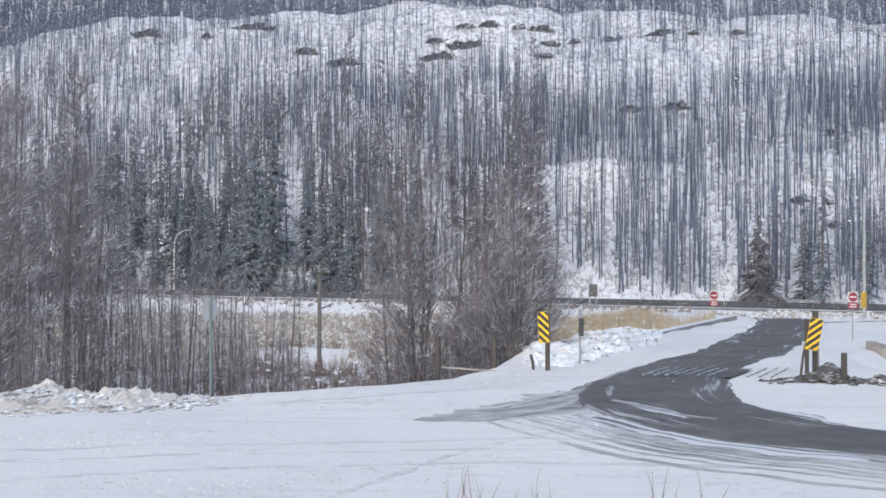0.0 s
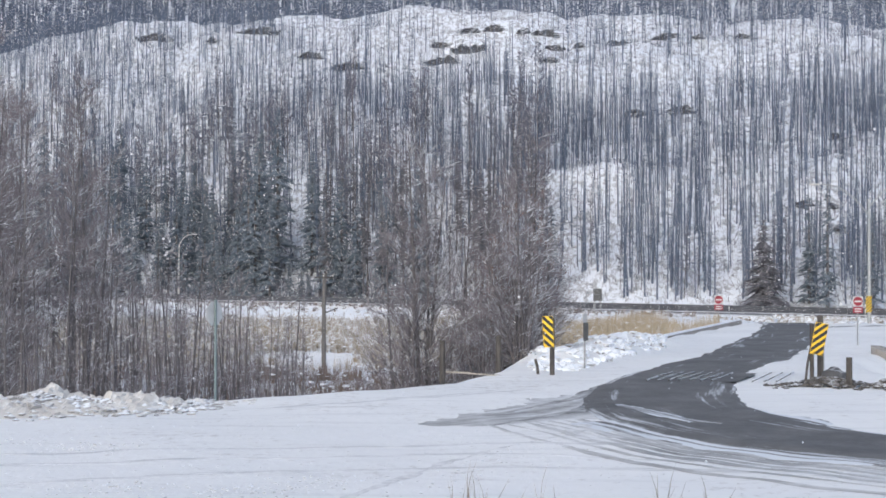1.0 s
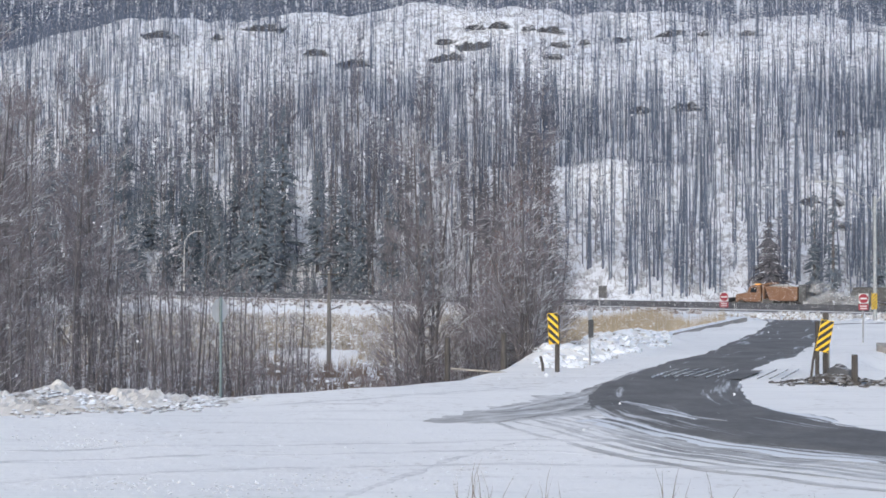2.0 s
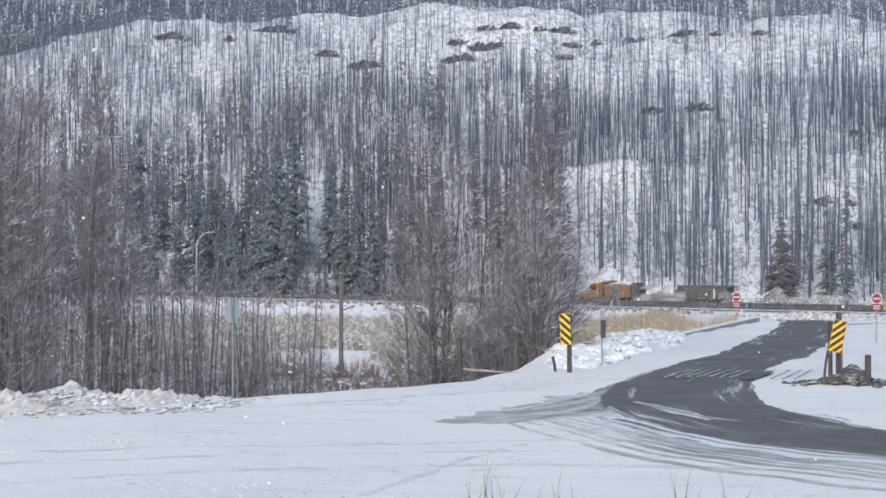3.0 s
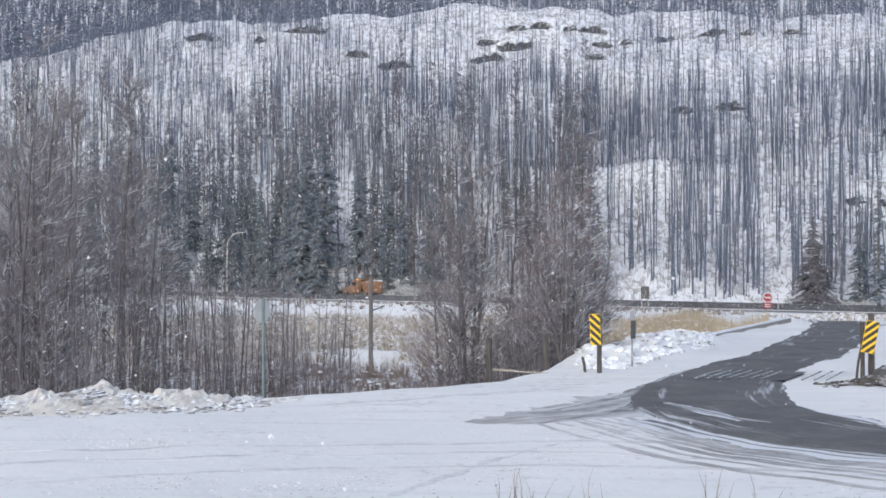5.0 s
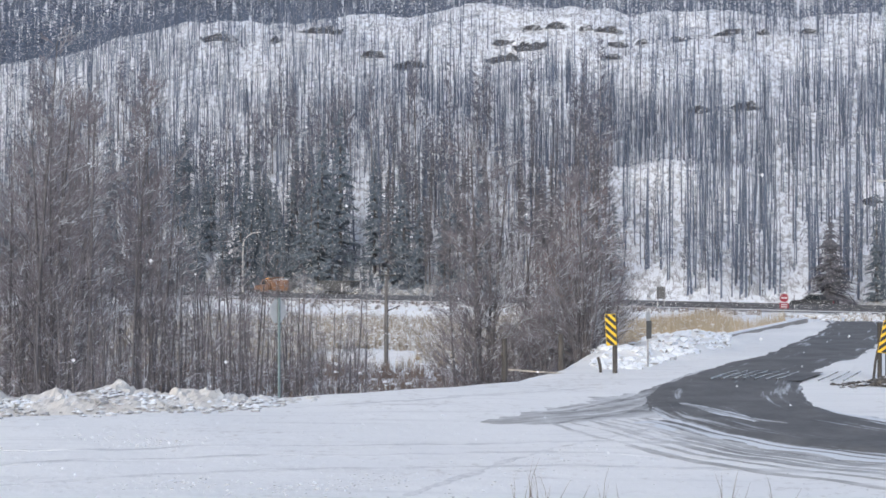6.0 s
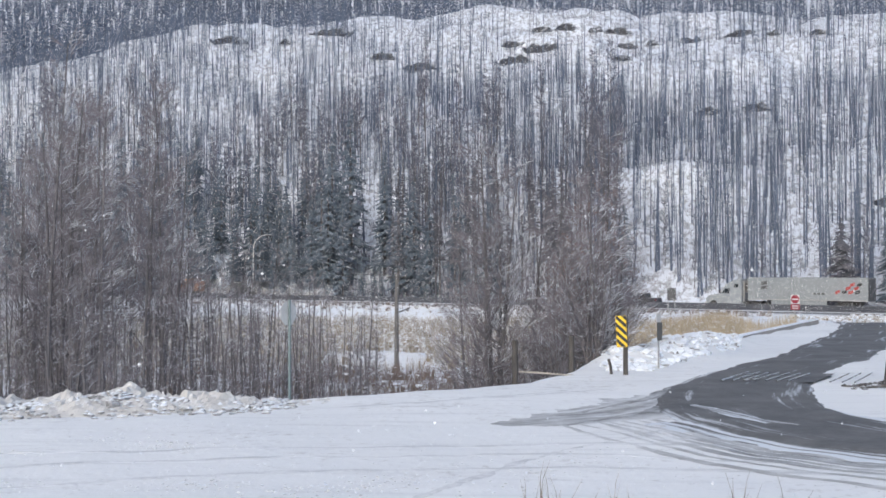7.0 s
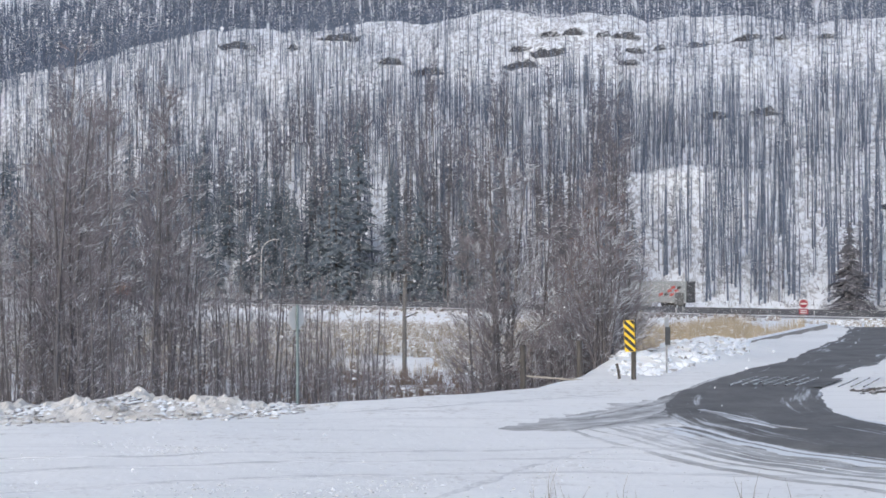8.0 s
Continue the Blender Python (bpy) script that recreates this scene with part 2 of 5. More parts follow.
quads = np.stack([idx[:-1, :-1], idx[:-1, 1:], idx[1:, 1:], idx[1:, :-1]], -1).reshape(-1, 4)
me.from_pydata(np.stack([GX, GY, GZ], -1).reshape(-1, 3).tolist(), [], quads.tolist())
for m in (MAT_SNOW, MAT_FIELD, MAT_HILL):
    me.materials.append(m)
cx, cy = (GX[:-1, :-1] + GX[1:, 1:]) / 2, (GY[:-1, :-1] + GY[1:, 1:]) / 2
cu = HN[0] * cx + HN[1] * cy - H0
slot = np.zeros(cx.shape, int)
cq = (cx - road_x(cy)) * 0.94
on_fill = (cq > -np.interp(cy, [40, 48, 60, 95], [5.9, 6.5, 7.1, 4.2])) & (cq < 14)
slot[(cy > lot_edge(cx) + 1.4) & (cu < -15) & ~(on_fill & (cy < 108))] = 1
creek = ((cx / np.maximum(cy, 1) + 0.108) / 0.045) ** 2 + ((cy - 107) / 8.5) ** 2 + 0.5 * wave(cx, cy, 4, 3) < 1
slot[creek & (cy > 90)] = 0
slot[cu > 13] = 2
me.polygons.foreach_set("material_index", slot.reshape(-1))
me.polygons.foreach_set("use_smooth", [True] * len(me.polygons))
me.update()
tagged(new("ground", me), "snow-covered ground, lot, field and wooded hillside", "ground", kind="structure")


# ---------------------------------------------------------------- side road and highway
def ribbon(line, samples, across, lift, ragged, spread=1.0, seed=0, crown=0.03):
    """A strip draped on the ground along a smooth line of (x, y, width); its edges are ragged."""
    pts = np.array(line, float)
    s = np.r_[0, np.cumsum(np.hypot(*np.diff(pts[:, :2], axis=0).T))]
    t = np.linspace(0, s[-1], samples)
    cur = []
    for c in range(3):                       # cubic through the points
        m = np.gradient(pts[:, c], s)
        i = np.clip(np.searchsorted(s, t, "right") - 1, 0, len(s) - 2)
        h = s[i + 1] - s[i]
        k = (t - s[i]) / h
        cur.append((2 * k**3 - 3 * k**2 + 1) * pts[i, c] + (k**3 - 2 * k**2 + k) * h * m[i] + (3 * k**2 - 2 * k**3) * pts[i + 1, c] + (k**3 - k**2) * h * m[i + 1])
    x, y, w = cur
    dx, dy = np.gradient(x), np.gradient(y)
    ln = np.hypot(dx, dy)
    nx_, ny_ = dy / ln, -dx / ln
    v, uv = [], []
    for i in range(samples):
        a = w[i] / 2 * spread
        la = a + ragged * float(wave(t[i], 3 + seed, 1.1, 1 + seed)) + 0.5 * ragged * float(wave(t[i], 1, 0.3, 2 + seed))
        ra = a + ragged * float(wave(t[i], 9 + seed, 1.3, 3 + seed)) + 0.5 * ragged * float(wave(t[i], 5, 0.3, 4 + seed))
        for j in range(across + 1):
            k = -la + (la + ra) * j / across
            px, py = x[i] + nx_[i] * k, y[i] + ny_[i] * k
            v.append((px, py, lift + (crown if 0 < j < across else -min(0.02, crown))))
            uv.append((k, t[i]))
    v = np.array(v)
    v[:, 2] += ground_z(v[:, 0], v[:, 1])
    f = [(i * (across + 1) + j, i * (across + 1) + j + 1, (i + 1) * (across + 1) + j + 1, (i + 1) * (across + 1) + j) for i in range(samples - 1) for j in range(across)]
    me = bpy.data.meshes.new("strip")
    me.from_pydata(v.tolist(), [], f)
    lay = me.uv_layers.new(name="along")
    loops = np.array([uv[i] for q in f for i in q], np.float32)
    lay.data.foreach_set("uv", loops.reshape(-1))
    me.polygons.foreach_set("use_smooth", [True] * len(me.polygons))
    return me


def asphalt(name, snow, edge=0.075, fine=2.2):
    m, n, l, b = material(name, 0.72)
    tc = n.new("ShaderNodeTexCoord")
    mp = n.new("ShaderNodeMapping")
    mp.inputs["Scale"].default_value = (fine, 0.16, 1)
    l.new(tc.outputs["UV"], mp.inputs[0])
    t = n.new("ShaderNodeTexNoise")
    t.inputs["Scale"].default_value, t.inputs["Detail"].default_value, t.inputs["Roughness"].default_value = 1.0, 5.0, 0.62
    l.new(mp.outputs[0], t.inputs["Vector"])
    grain = noise_of(n, l, 9.0, 5.0, 0.7)
    base = ramp(n, l, noise_of(n, l, 0.7, 5.0, 0.65), [(0.3, (0.08, 0.078, 0.079)), (0.7, (0.225, 0.22, 0.218))])
    base = mix(n, l, 0.35, base, ramp(n, l, grain, [(0.3, (0.03, 0.03, 0.03)), (0.7, (0.15, 0.15, 0.155))]))
    sep = n.new("ShaderNodeSeparateXYZ")
    l.new(tc.outputs["UV"], sep.inputs[0])
    side = maths(n, l, "MULTIPLY", maths(n, l, "ABSOLUTE", sep.outputs[0]), edge)
    k = n.new("ShaderNodeMapRange")
    k.inputs[1].default_value, k.inputs[2].default_value = 0.80 - snow, 0.92 - snow
    l.new(maths(n, l, "ADD", maths(n, l, "ADD", t.outputs["Fac"], side), maths(n, l, "MULTIPLY", grain, 0.12)), k.inputs[0])
    l.new(mix(n, l, k.outputs[0], base, (0.72, 0.75, 0.80)), b.inputs["Base Color"])
    bump(n, l, b, grain, 0.4, 0.02)
    return m


MAT_ASPHALT = asphalt("wet_asphalt", 0.085, 0.075, 2.8)
MAT_STREAK = asphalt("snow_streaked_asphalt", 0.235, 0.06, 5.0)
MAT_TURN = asphalt("slushy_turn", 0.35, 0.12)
MAT_TRACK, n_, l_, b_ = material("thin_tyre_track", 0.8)
f_ = noise_of(n_, l_, 1.4, 5.0, 0.7, (0.5, 2.0, 1.0))
l_.new(ramp(n_, l_, f_, [(0.40, (0.60, 0.61, 0.625)), (0.60, (0.82, 0.828, 0.84))]), b_.inputs["Base Color"])
bump(n_, l_, b_, noise_of(n_, l_, 5.0), 0.6, 0.05)
MAT_LANE = asphalt("salted_asphalt", 0.10)


def slush_material(name, dark, lo, hi):
    """Half-melted snow smeared along the wheels' way."""
    m, n, l, b = material(name, 0.6)
    tc = n.new("ShaderNodeTexCoord")
    mp = n.new("ShaderNodeMapping")
    mp.inputs["Scale"].default_value = (2.2, 0.22, 1)
    l.new(tc.outputs["UV"], mp.inputs[0])
    t = n.new("ShaderNodeTexNoise")
    t.inputs["Scale"].default_value, t.inputs["Detail"].default_value, t.inputs["Roughness"].default_value = 1.0, 6.0, 0.68
    l.new(mp.outputs[0], t.inputs["Vector"])
    patch = noise_of(n, l, 1.1, 5.0, 0.7)
    f = maths(n, l, "ADD", maths(n, l, "MULTIPLY", t.outputs["Fac"], 0.65), maths(n, l, "MULTIPLY", patch, 0.35))
    l.new(ramp(n, l, f, [(lo, dark), (hi, (0.80, 0.81, 0.825))]), b.inputs["Base Color"])
    bump(n, l, b, t.outputs["Fac"], 0.5, 0.03)
    return m


MAT_SMEAR = slush_material("smeared_slush", (0.19, 0.187, 0.184), 0.37, 0.60)
MAT_WHEEL = slush_material("slushy_wheel_line", (0.15, 0.147, 0.145), 0.44, 0.66)

# faint tyre tracks over the lot
for i, line in enumerate([[(9, 22.4, 0.5), (3, 24.2, 0.5), (-2, 24.0, 0.45), (-10, 22.6, 0.4)], [(8, 19.9, 0.6), (2, 21.6, 0.5), (-3, 21.0, 0.5), (-9, 18.8, 0.5)],
                          [(-1.6, 18.5, 0.3), (0.2, 22.5, 0.3), (3.0, 26.4, 0.3)], [(7, 21.2, 0.4), (1, 23.0, 0.4), (-4, 22.5, 0.35), (-12, 20.4, 0.3)],
                          [(2.2, 35.2, 0.5), (-0.5, 32.6, 0.5), (-4.5, 30.2, 0.4)], [(1.2, 34.6, 0.35), (-1.5, 32.0, 0.35), (-5, 29.8, 0.3)]]):
    tr = ribbon(line, 240, 10, 0.004, 0.1, 0.5, 11 + i, 0.003)
    tr.materials.append(MAT_TRACK)
    tagged(new("tyre_track", tr), "faint grey tyre track over the snowy lot", "tyre track", kind="structure")

# slush where cars swing out of the road over the lot: two dark lines with smeared snow between
for i, (mat_, line) in enumerate([(MAT_SMEAR, [(5.6, 35.0, 2.4), (4.2, 32.0, 3.2), (2.9, 30.0, 3.1), (1.7, 28.7, 2.6), (0.6, 27.9, 1.7), (-0.6, 27.3, 0.5)]),
                                  (MAT_WHEEL, [(4.7, 36.2, 0.9), (3.9, 34.3, 0.6), (2.6, 31.5, 0.34), (1.5, 29.8, 0.2), (0.6, 28.6, 0.06)]),
                                  (MAT_WHEEL, [(4.2, 32.2, 1.2), (3.1, 30.1, 0.6), (1.9, 28.3, 0.28), (0.9, 27.0, 0.08)])]):
    tr = ribbon(line, 260, 16, 0.005 + 0.003 * i, 0.4 if i == 0 else 0.08, 1.0, 31 + i, 0.004)
    tr.materials.append(mat_)
    tagged(new("tyre_track", tr), "dark slushy wheel line swinging out of the road", "tyre track", kind="structure")
# fine arcs left by wheels outside the bend
for i, (off, wid) in enumerate([(0.25, 0.6), (0.75, 0.3), (1.15, 0.4), (1.6, 0.2), (2.0, 0.3), (2.5, 0.14), (3.1, 0.2)]):
    bend = [(27, 12.6, 4.6, 0.42, 0.9), (17.5, 17.4, 4.1, 0.47, 0.88), (12, 20.8, 3.6, 0.53, 0.85), (8.3, 23.4, 3.3, 0.62, 0.78), (6.3, 25.6, 3.8, 0.8, 0.6), (5.0, 28.6, 4.1, 0.97, 0.2)]
    line = [(px - nx0 * (pw / 2 + off * (1.0 if j < 4 else 0.8)), py - ny0 * (pw / 2 + off), wid if j < 5 else wid * 0.4) for j, (px, py, pw, nx0, ny0) in enumerate(bend)]
    tr = ribbon(line, 300, 8, 0.007, 0.05, 1.0, 51 + i, 0.003)
    tr.materials.append(MAT_WHEEL if i == 0 else MAT_SMEAR)
    tagged(new("tyre_track", tr), "thin curved wheel line outside the bend", "tyre track", kind="structure")

# thin slush round the cleared road, then the cleared road itself
slush = ribbon([(px - 0.2, py - 0.15, pw) for px, py, pw in ROAD[1:7]], 320, 24, 0.010, 0.3, 1.22, 3, 0.010)
slush.materials.append(MAT_STREAK)
tagged(new("road_slush", slush), "grey slush with tyre tracks beside the cleared road", "slush", kind="structure")
strip = ribbon(ROAD, 900, 10, 0.022, 0.075)
strip.materials.append(MAT_ASPHALT)
tagged(new("road", strip), "dark wet asphalt side road curving to the highway", "road", kind="structure")
for i, line in enumerate([[(4.0, 30.9, 0.15), (4.45, 29.5, 0.42), (4.75, 28.2, 0.5), (5.0, 27.2, 0.15)], [(4.9, 27.9, 0.1), (5.25, 27.4, 0.16), (5.6, 27.1, 0.1)]]):
    tr = ribbon(line, 80, 8, 0.056, 0.06, 1.0, 71 + i, 0.004)
    tr.materials.append(MAT_TURN)
    tagged(new("snow_patch", tr), "thin smear of snow left on the asphalt", "snow", kind="structure")
for line in ([(25.4, 101, 4.0), (29, 110, 3.4), (38, 117, 3.0), (55, 121, 3.0), (75, 122, 3.0)], [(22.2, 84.5, 1.0), (25.0, 87.5, 1.0), (30, 91.5, 0.9), (42, 98, 0.8)]):
    tr = ribbon(line, 160, 8, 0.02, 0.3, 1.0, 81, 0.004)
    tr.materials.append(MAT_STREAK)
    tagged(new("tyre_track", tr), "grey wheel tracks leading on to the highway", "tyre track", kind="structure")


def along(s, u, z=HZ):
    """A place s metres along the highway's median and u metres beyond it."""
    return (HN[0] * (H0 + u) + HD[0] * s, HN[1] * (H0 + u) + HD[1] * s, z)


for name, u, w in (("highway_near", -6.2, 7.4), ("highway_far", 5.6, 8.0)):
    line = [(*along(s, u)[:2], w) for s in np.linspace(-190, 420, 12)]
    lane = ribbon(line, 420, 6, 0.03, 0.35, 1.0, 5)
    lane.materials.append(MAT_LANE)
    tagged(new(name, lane), "wet salted highway lanes between snowy shoulders", "highway", kind="structure")
MAT_CONCRETE = plain("weathered_concrete", (0.042, 0.046, 0.058), (0.088, 0.094, 0.11), 0.85, scale=1.2, bump_by=0.01, vary=0.12)
MAT_CAP = plain("lying_snow", (0.76, 0.80, 0.86), (0.88, 0.90, 0.94), 0.7, scale=3)
prof = [(-0.30, 0), (-0.30, 0.08), (-0.16, 0.34), (-0.10, 0.84), (0.10, 0.84), (0.16, 0.34), (0.30, 0.08), (0.30, 0)]
g = Geo()
L = 3.99
g.add([(x, y, z) for x in (-L / 2, L / 2) for y, z in prof], [(i, i + 1, i + 9, i + 8) for i in range(7)] + [tuple(range(8))[::-1], tuple(range(8, 16))])
seg_mesh = g.mesh("barrier_block", MAT_CONCRETE)
median = thing("median_barrier", "dark precast concrete median barrier along the highway", "barrier", kind="structure")
ang = math.degrees(math.atan2(HD[1], HD[0]))
for i in range(128):
    ob = new("barrier_block", seg_mesh)
    ob.parent = median
    ob.matrix_world = pose(*along(-185 + 4.0 * i, 0.05 * math.sin(i * 2.1), HZ - 0.02), 0, 0, ang)

# ---------------------------------------------------------------- woods on the hillside
rng = random.Random(11)


def dead_pole(g, base, h, r, twigs, seed, tw=0.04, limbs=None):
    """A scorched standing trunk with stubs of branches."""
    q = random.Random(seed)
    x, y, z = base
    lx, ly = q.uniform(-0.03, 0.03) * h, q.uniform(-0.03, 0.03) * h
    g.tube([(x, y, z - 0.6), (x + lx * 0.4, y + ly * 0.4, z + h * 0.5), (x + lx, y + ly, z + h)], [r, r * 0.75, r * 0.18], 4)
    for _ in range(twigs):
        k = q.uniform(0.3, 0.98)
        a, ln = q.uniform(0, 6.28), q.uniform(0.35, 1.3) * (1.15 - k) * 1.7
        p = (x + lx * k, y + ly * k, z + h * k)
        (limbs or g).sliver(p, (p[0] + ln * math.cos(a), p[1] + ln * math.sin(a), p[2] + q.uniform(-0.35, 0.25) * ln), tw)


def far_fir(g, base, h, q):
    """A small far conifer: trunk and drooping sprays."""
    x, y, z = base
    g.tube([(x, y, z - 0.5), (x, y, z + h)], [0.2, 0.03], 3)
    for i in range(10):
        k = 0.15 + 0.83 * i / 10
        a, ln = q.uniform(0, 6.28), (1.06 - k) * q.uniform(1.6, 3.0) + 0.25
        g.sliver((x, y, z + h * k), (x + ln * math.cos(a), y + ln * math.sin(a), z + h * k - 0.35 * ln), 0.44)


def spots(n, x0, x1, y0, y1, keep, q):
    out = []
    while len(out) < n:
        x, y = q.uniform(x0, x1), q.uniform(y0, y1)
        if keep(x, y, q.random()):
            out.append((x, y))
    return out


def hill_t(x, y):
    r = x / np.maximum(y, 1)
    yb = (H0 + 15) / (HN[0] * r + HN[1])
    return (y - yb) / (345 - 70 * r - yb)




def pole_keep(x, y, k):
    t, r = hill_t(x, y), x / y
    if not 0.01 < t < 1.06 or not -0.55 < r < 0.5:
        return False
    d = 0.5 + 0.5 * float(wave(x, y, 22, 3)) + (0.6 if r < 0.1 else 0.3) * (0.255 < t < 0.48)
    if t > 0.52:
        d *= 0.32 + (0.75 if r < -0.235 else 0.22 if r < -0.05 else 0)
    if t < 0.25 and 0.06 < r < 0.128:
        d *= 0.32
    if r < 0.06 and t < 0.55:
        d += 0.35
    elif r > 0.128 and t < 0.25:
        d += 0.22
    if r < -0.25:
        d += 0.5
    elif r < -0.13:
        d += 0.14
    if r < 0.05 and t < 0.11:
        d *= 0.12
    if r < -0.2 and t > 0.13:
        d = max(d, 0.95 if t < 0.62 else 0.6)
    return k < d


sites = spots(6900, -210, 170, 165, 400, pole_keep, rng)
sites += spots(90, 10, 48, 190, 265, lambda x, y, k: 0.255 < hill_t(x, y) < 0.44 and 0.055 < x / y < 0.16, rng)
sites.sort(key=lambda p: p[1] * 0.82 + p[0] * 0.57)
variants = []
for i in range(8):
    g, limbs = Geo(), Geo()
    dead_pole(g, (0, 0, 0), 13 + 0.6 * i, 0.12 + 0.011 * i, 46, 40 + i, 0.04, limbs)
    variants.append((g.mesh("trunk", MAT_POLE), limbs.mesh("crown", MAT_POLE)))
for i, (x, y) in enumerate(sites[:280]):
    ob = thing("dead_tree", "scorched bare trunk standing in hillside snow", "tree", group="dead trees above the highway")
    for nm, me in zip(("trunk", "crown"), variants[i % 8]):
        part(nm, me, None, ob)
    ob.matrix_world = pose(x, y, gz(x, y), rng.uniform(-2, 2), rng.uniform(-2, 2), rng.uniform(0, 360)) @ Matrix.Diagonal((1, 1, rng.uniform(0.62, 1.1), 1))
g = Geo()
for i, (x, y) in enumerate(sites[280:]):
    dead_pole(g, (x, y, gz(x, y)), rng.uniform(0.6, 1.12) * (15.5 - 9 * min(float(hill_t(x, y)), 1.0)), rng.uniform(0.045, 0.125), 13, i)
tagged(new("burnt_forest", g.mesh("burnt_forest", MAT_POLE)), "scorched trunks, greyed by painted haze, standing close on the snowy hillside", "forest", kind="stuff")
g = Geo()
for x, y in spots(3800, -240, 220, 372, 480, lambda x, y, k: -0.5 < x / y < 0.45, rng) + spots(5400, -330, 300, 480, 760, lambda x, y, k: -0.45 < x / y < 0.42 and k < (1 if x < -20 else 0.75), rng):
    far_fir(g, (x, y, gz(x, y)), rng.uniform(9, 18), rng)
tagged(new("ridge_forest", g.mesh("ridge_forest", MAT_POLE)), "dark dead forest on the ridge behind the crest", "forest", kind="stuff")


# ---------------------------------------------------------------- spruces
def spruce_mesh(h, wide, seed, thin=0.0, mat=None, bare=0.0, full=1.0):
    q = random.Random(seed)
    trunk, crown = Geo(), Geo()
    trunk.tube([(0, 0, -0.5), (0, 0, h * 0.5), (0, 0, h)], [h * 0.014, h * 0.009, 0.02], 5)
    z = h * (bare or q.uniform(0.05, 0.12))
    while z < h * 0.985:
        k = 1 - z / h
        reach = wide * (k ** 0.8) * q.uniform(0.7, 1.1) + 0.15
        for _ in range(int((5 + 4 * k) * full)):
            if q.random() < thin:
                continue
            a = q.uniform(0, 6.283)
            ln = reach * q.uniform(0.45, 1.15)
            z += q.uniform(-0.012, 0.012) * h
            c, s = math.cos(a), math.sin(a)
            droop = q.uniform(0.15, 0.5)
            tip = (c * ln, s * ln, z - droop * ln)
            mid = (c * ln * 0.5, s * ln * 0.5, z - droop * ln * 0.35)
            w = 0.16 * ln + 0.12
            px, py = -s * w, c * w
            crown.add([(0, 0, z), (mid[0] + px, mid[1] + py, mid[2] - 0.12), tip, (mid[0] - px, mid[1] - py, mid[2] - 0.12), (mid[0], mid[1], mid[2] + 0.16)],
                      [(0, 1, 4), (1, 2, 4), (2, 3, 4), (3, 0, 4)])
            for _ in range(7):
                e = q.uniform(0.2, 1.0)
                b = a + q.choice((-1, 1)) * q.uniform(0.5, 1.2)
                p = (c * ln * e, s * ln * e, z - droop * ln * e)
                m = q.uniform(0.2, 0.5) * ln * 0.7 + 0.15
                crown.sliver(p, (p[0] + m * math.cos(b), p[1] + m * math.sin(b), p[2] - q.uniform(0.1, 0.6) * m), 0.11)
        z += h * 0.021 + 0.12
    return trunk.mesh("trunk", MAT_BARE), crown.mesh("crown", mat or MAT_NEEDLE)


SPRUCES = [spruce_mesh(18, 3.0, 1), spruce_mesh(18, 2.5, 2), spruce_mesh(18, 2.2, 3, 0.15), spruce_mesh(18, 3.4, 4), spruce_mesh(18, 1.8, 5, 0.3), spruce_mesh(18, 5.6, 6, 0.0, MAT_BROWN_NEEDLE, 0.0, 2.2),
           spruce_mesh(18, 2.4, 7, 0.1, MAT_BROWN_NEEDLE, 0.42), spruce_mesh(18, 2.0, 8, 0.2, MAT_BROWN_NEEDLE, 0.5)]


def spruce(x, y, h, kind, label, group):
    ob = thing("spruce", label, "tree", group=group)
    t, c = SPRUCES[kind]
    part("trunk", t, None, ob)
    part("crown", c, None, ob)
    ob.matrix_world = pose(x, y, gz(x, y) - 0.1, 0, 0, rng.uniform(0, 360)) @ Matrix.Diagonal((h / 18 * rng.uniform(0.85, 1.15), h / 18 * rng.uniform(0.85, 1.15), h / 18, 1))
    return ob


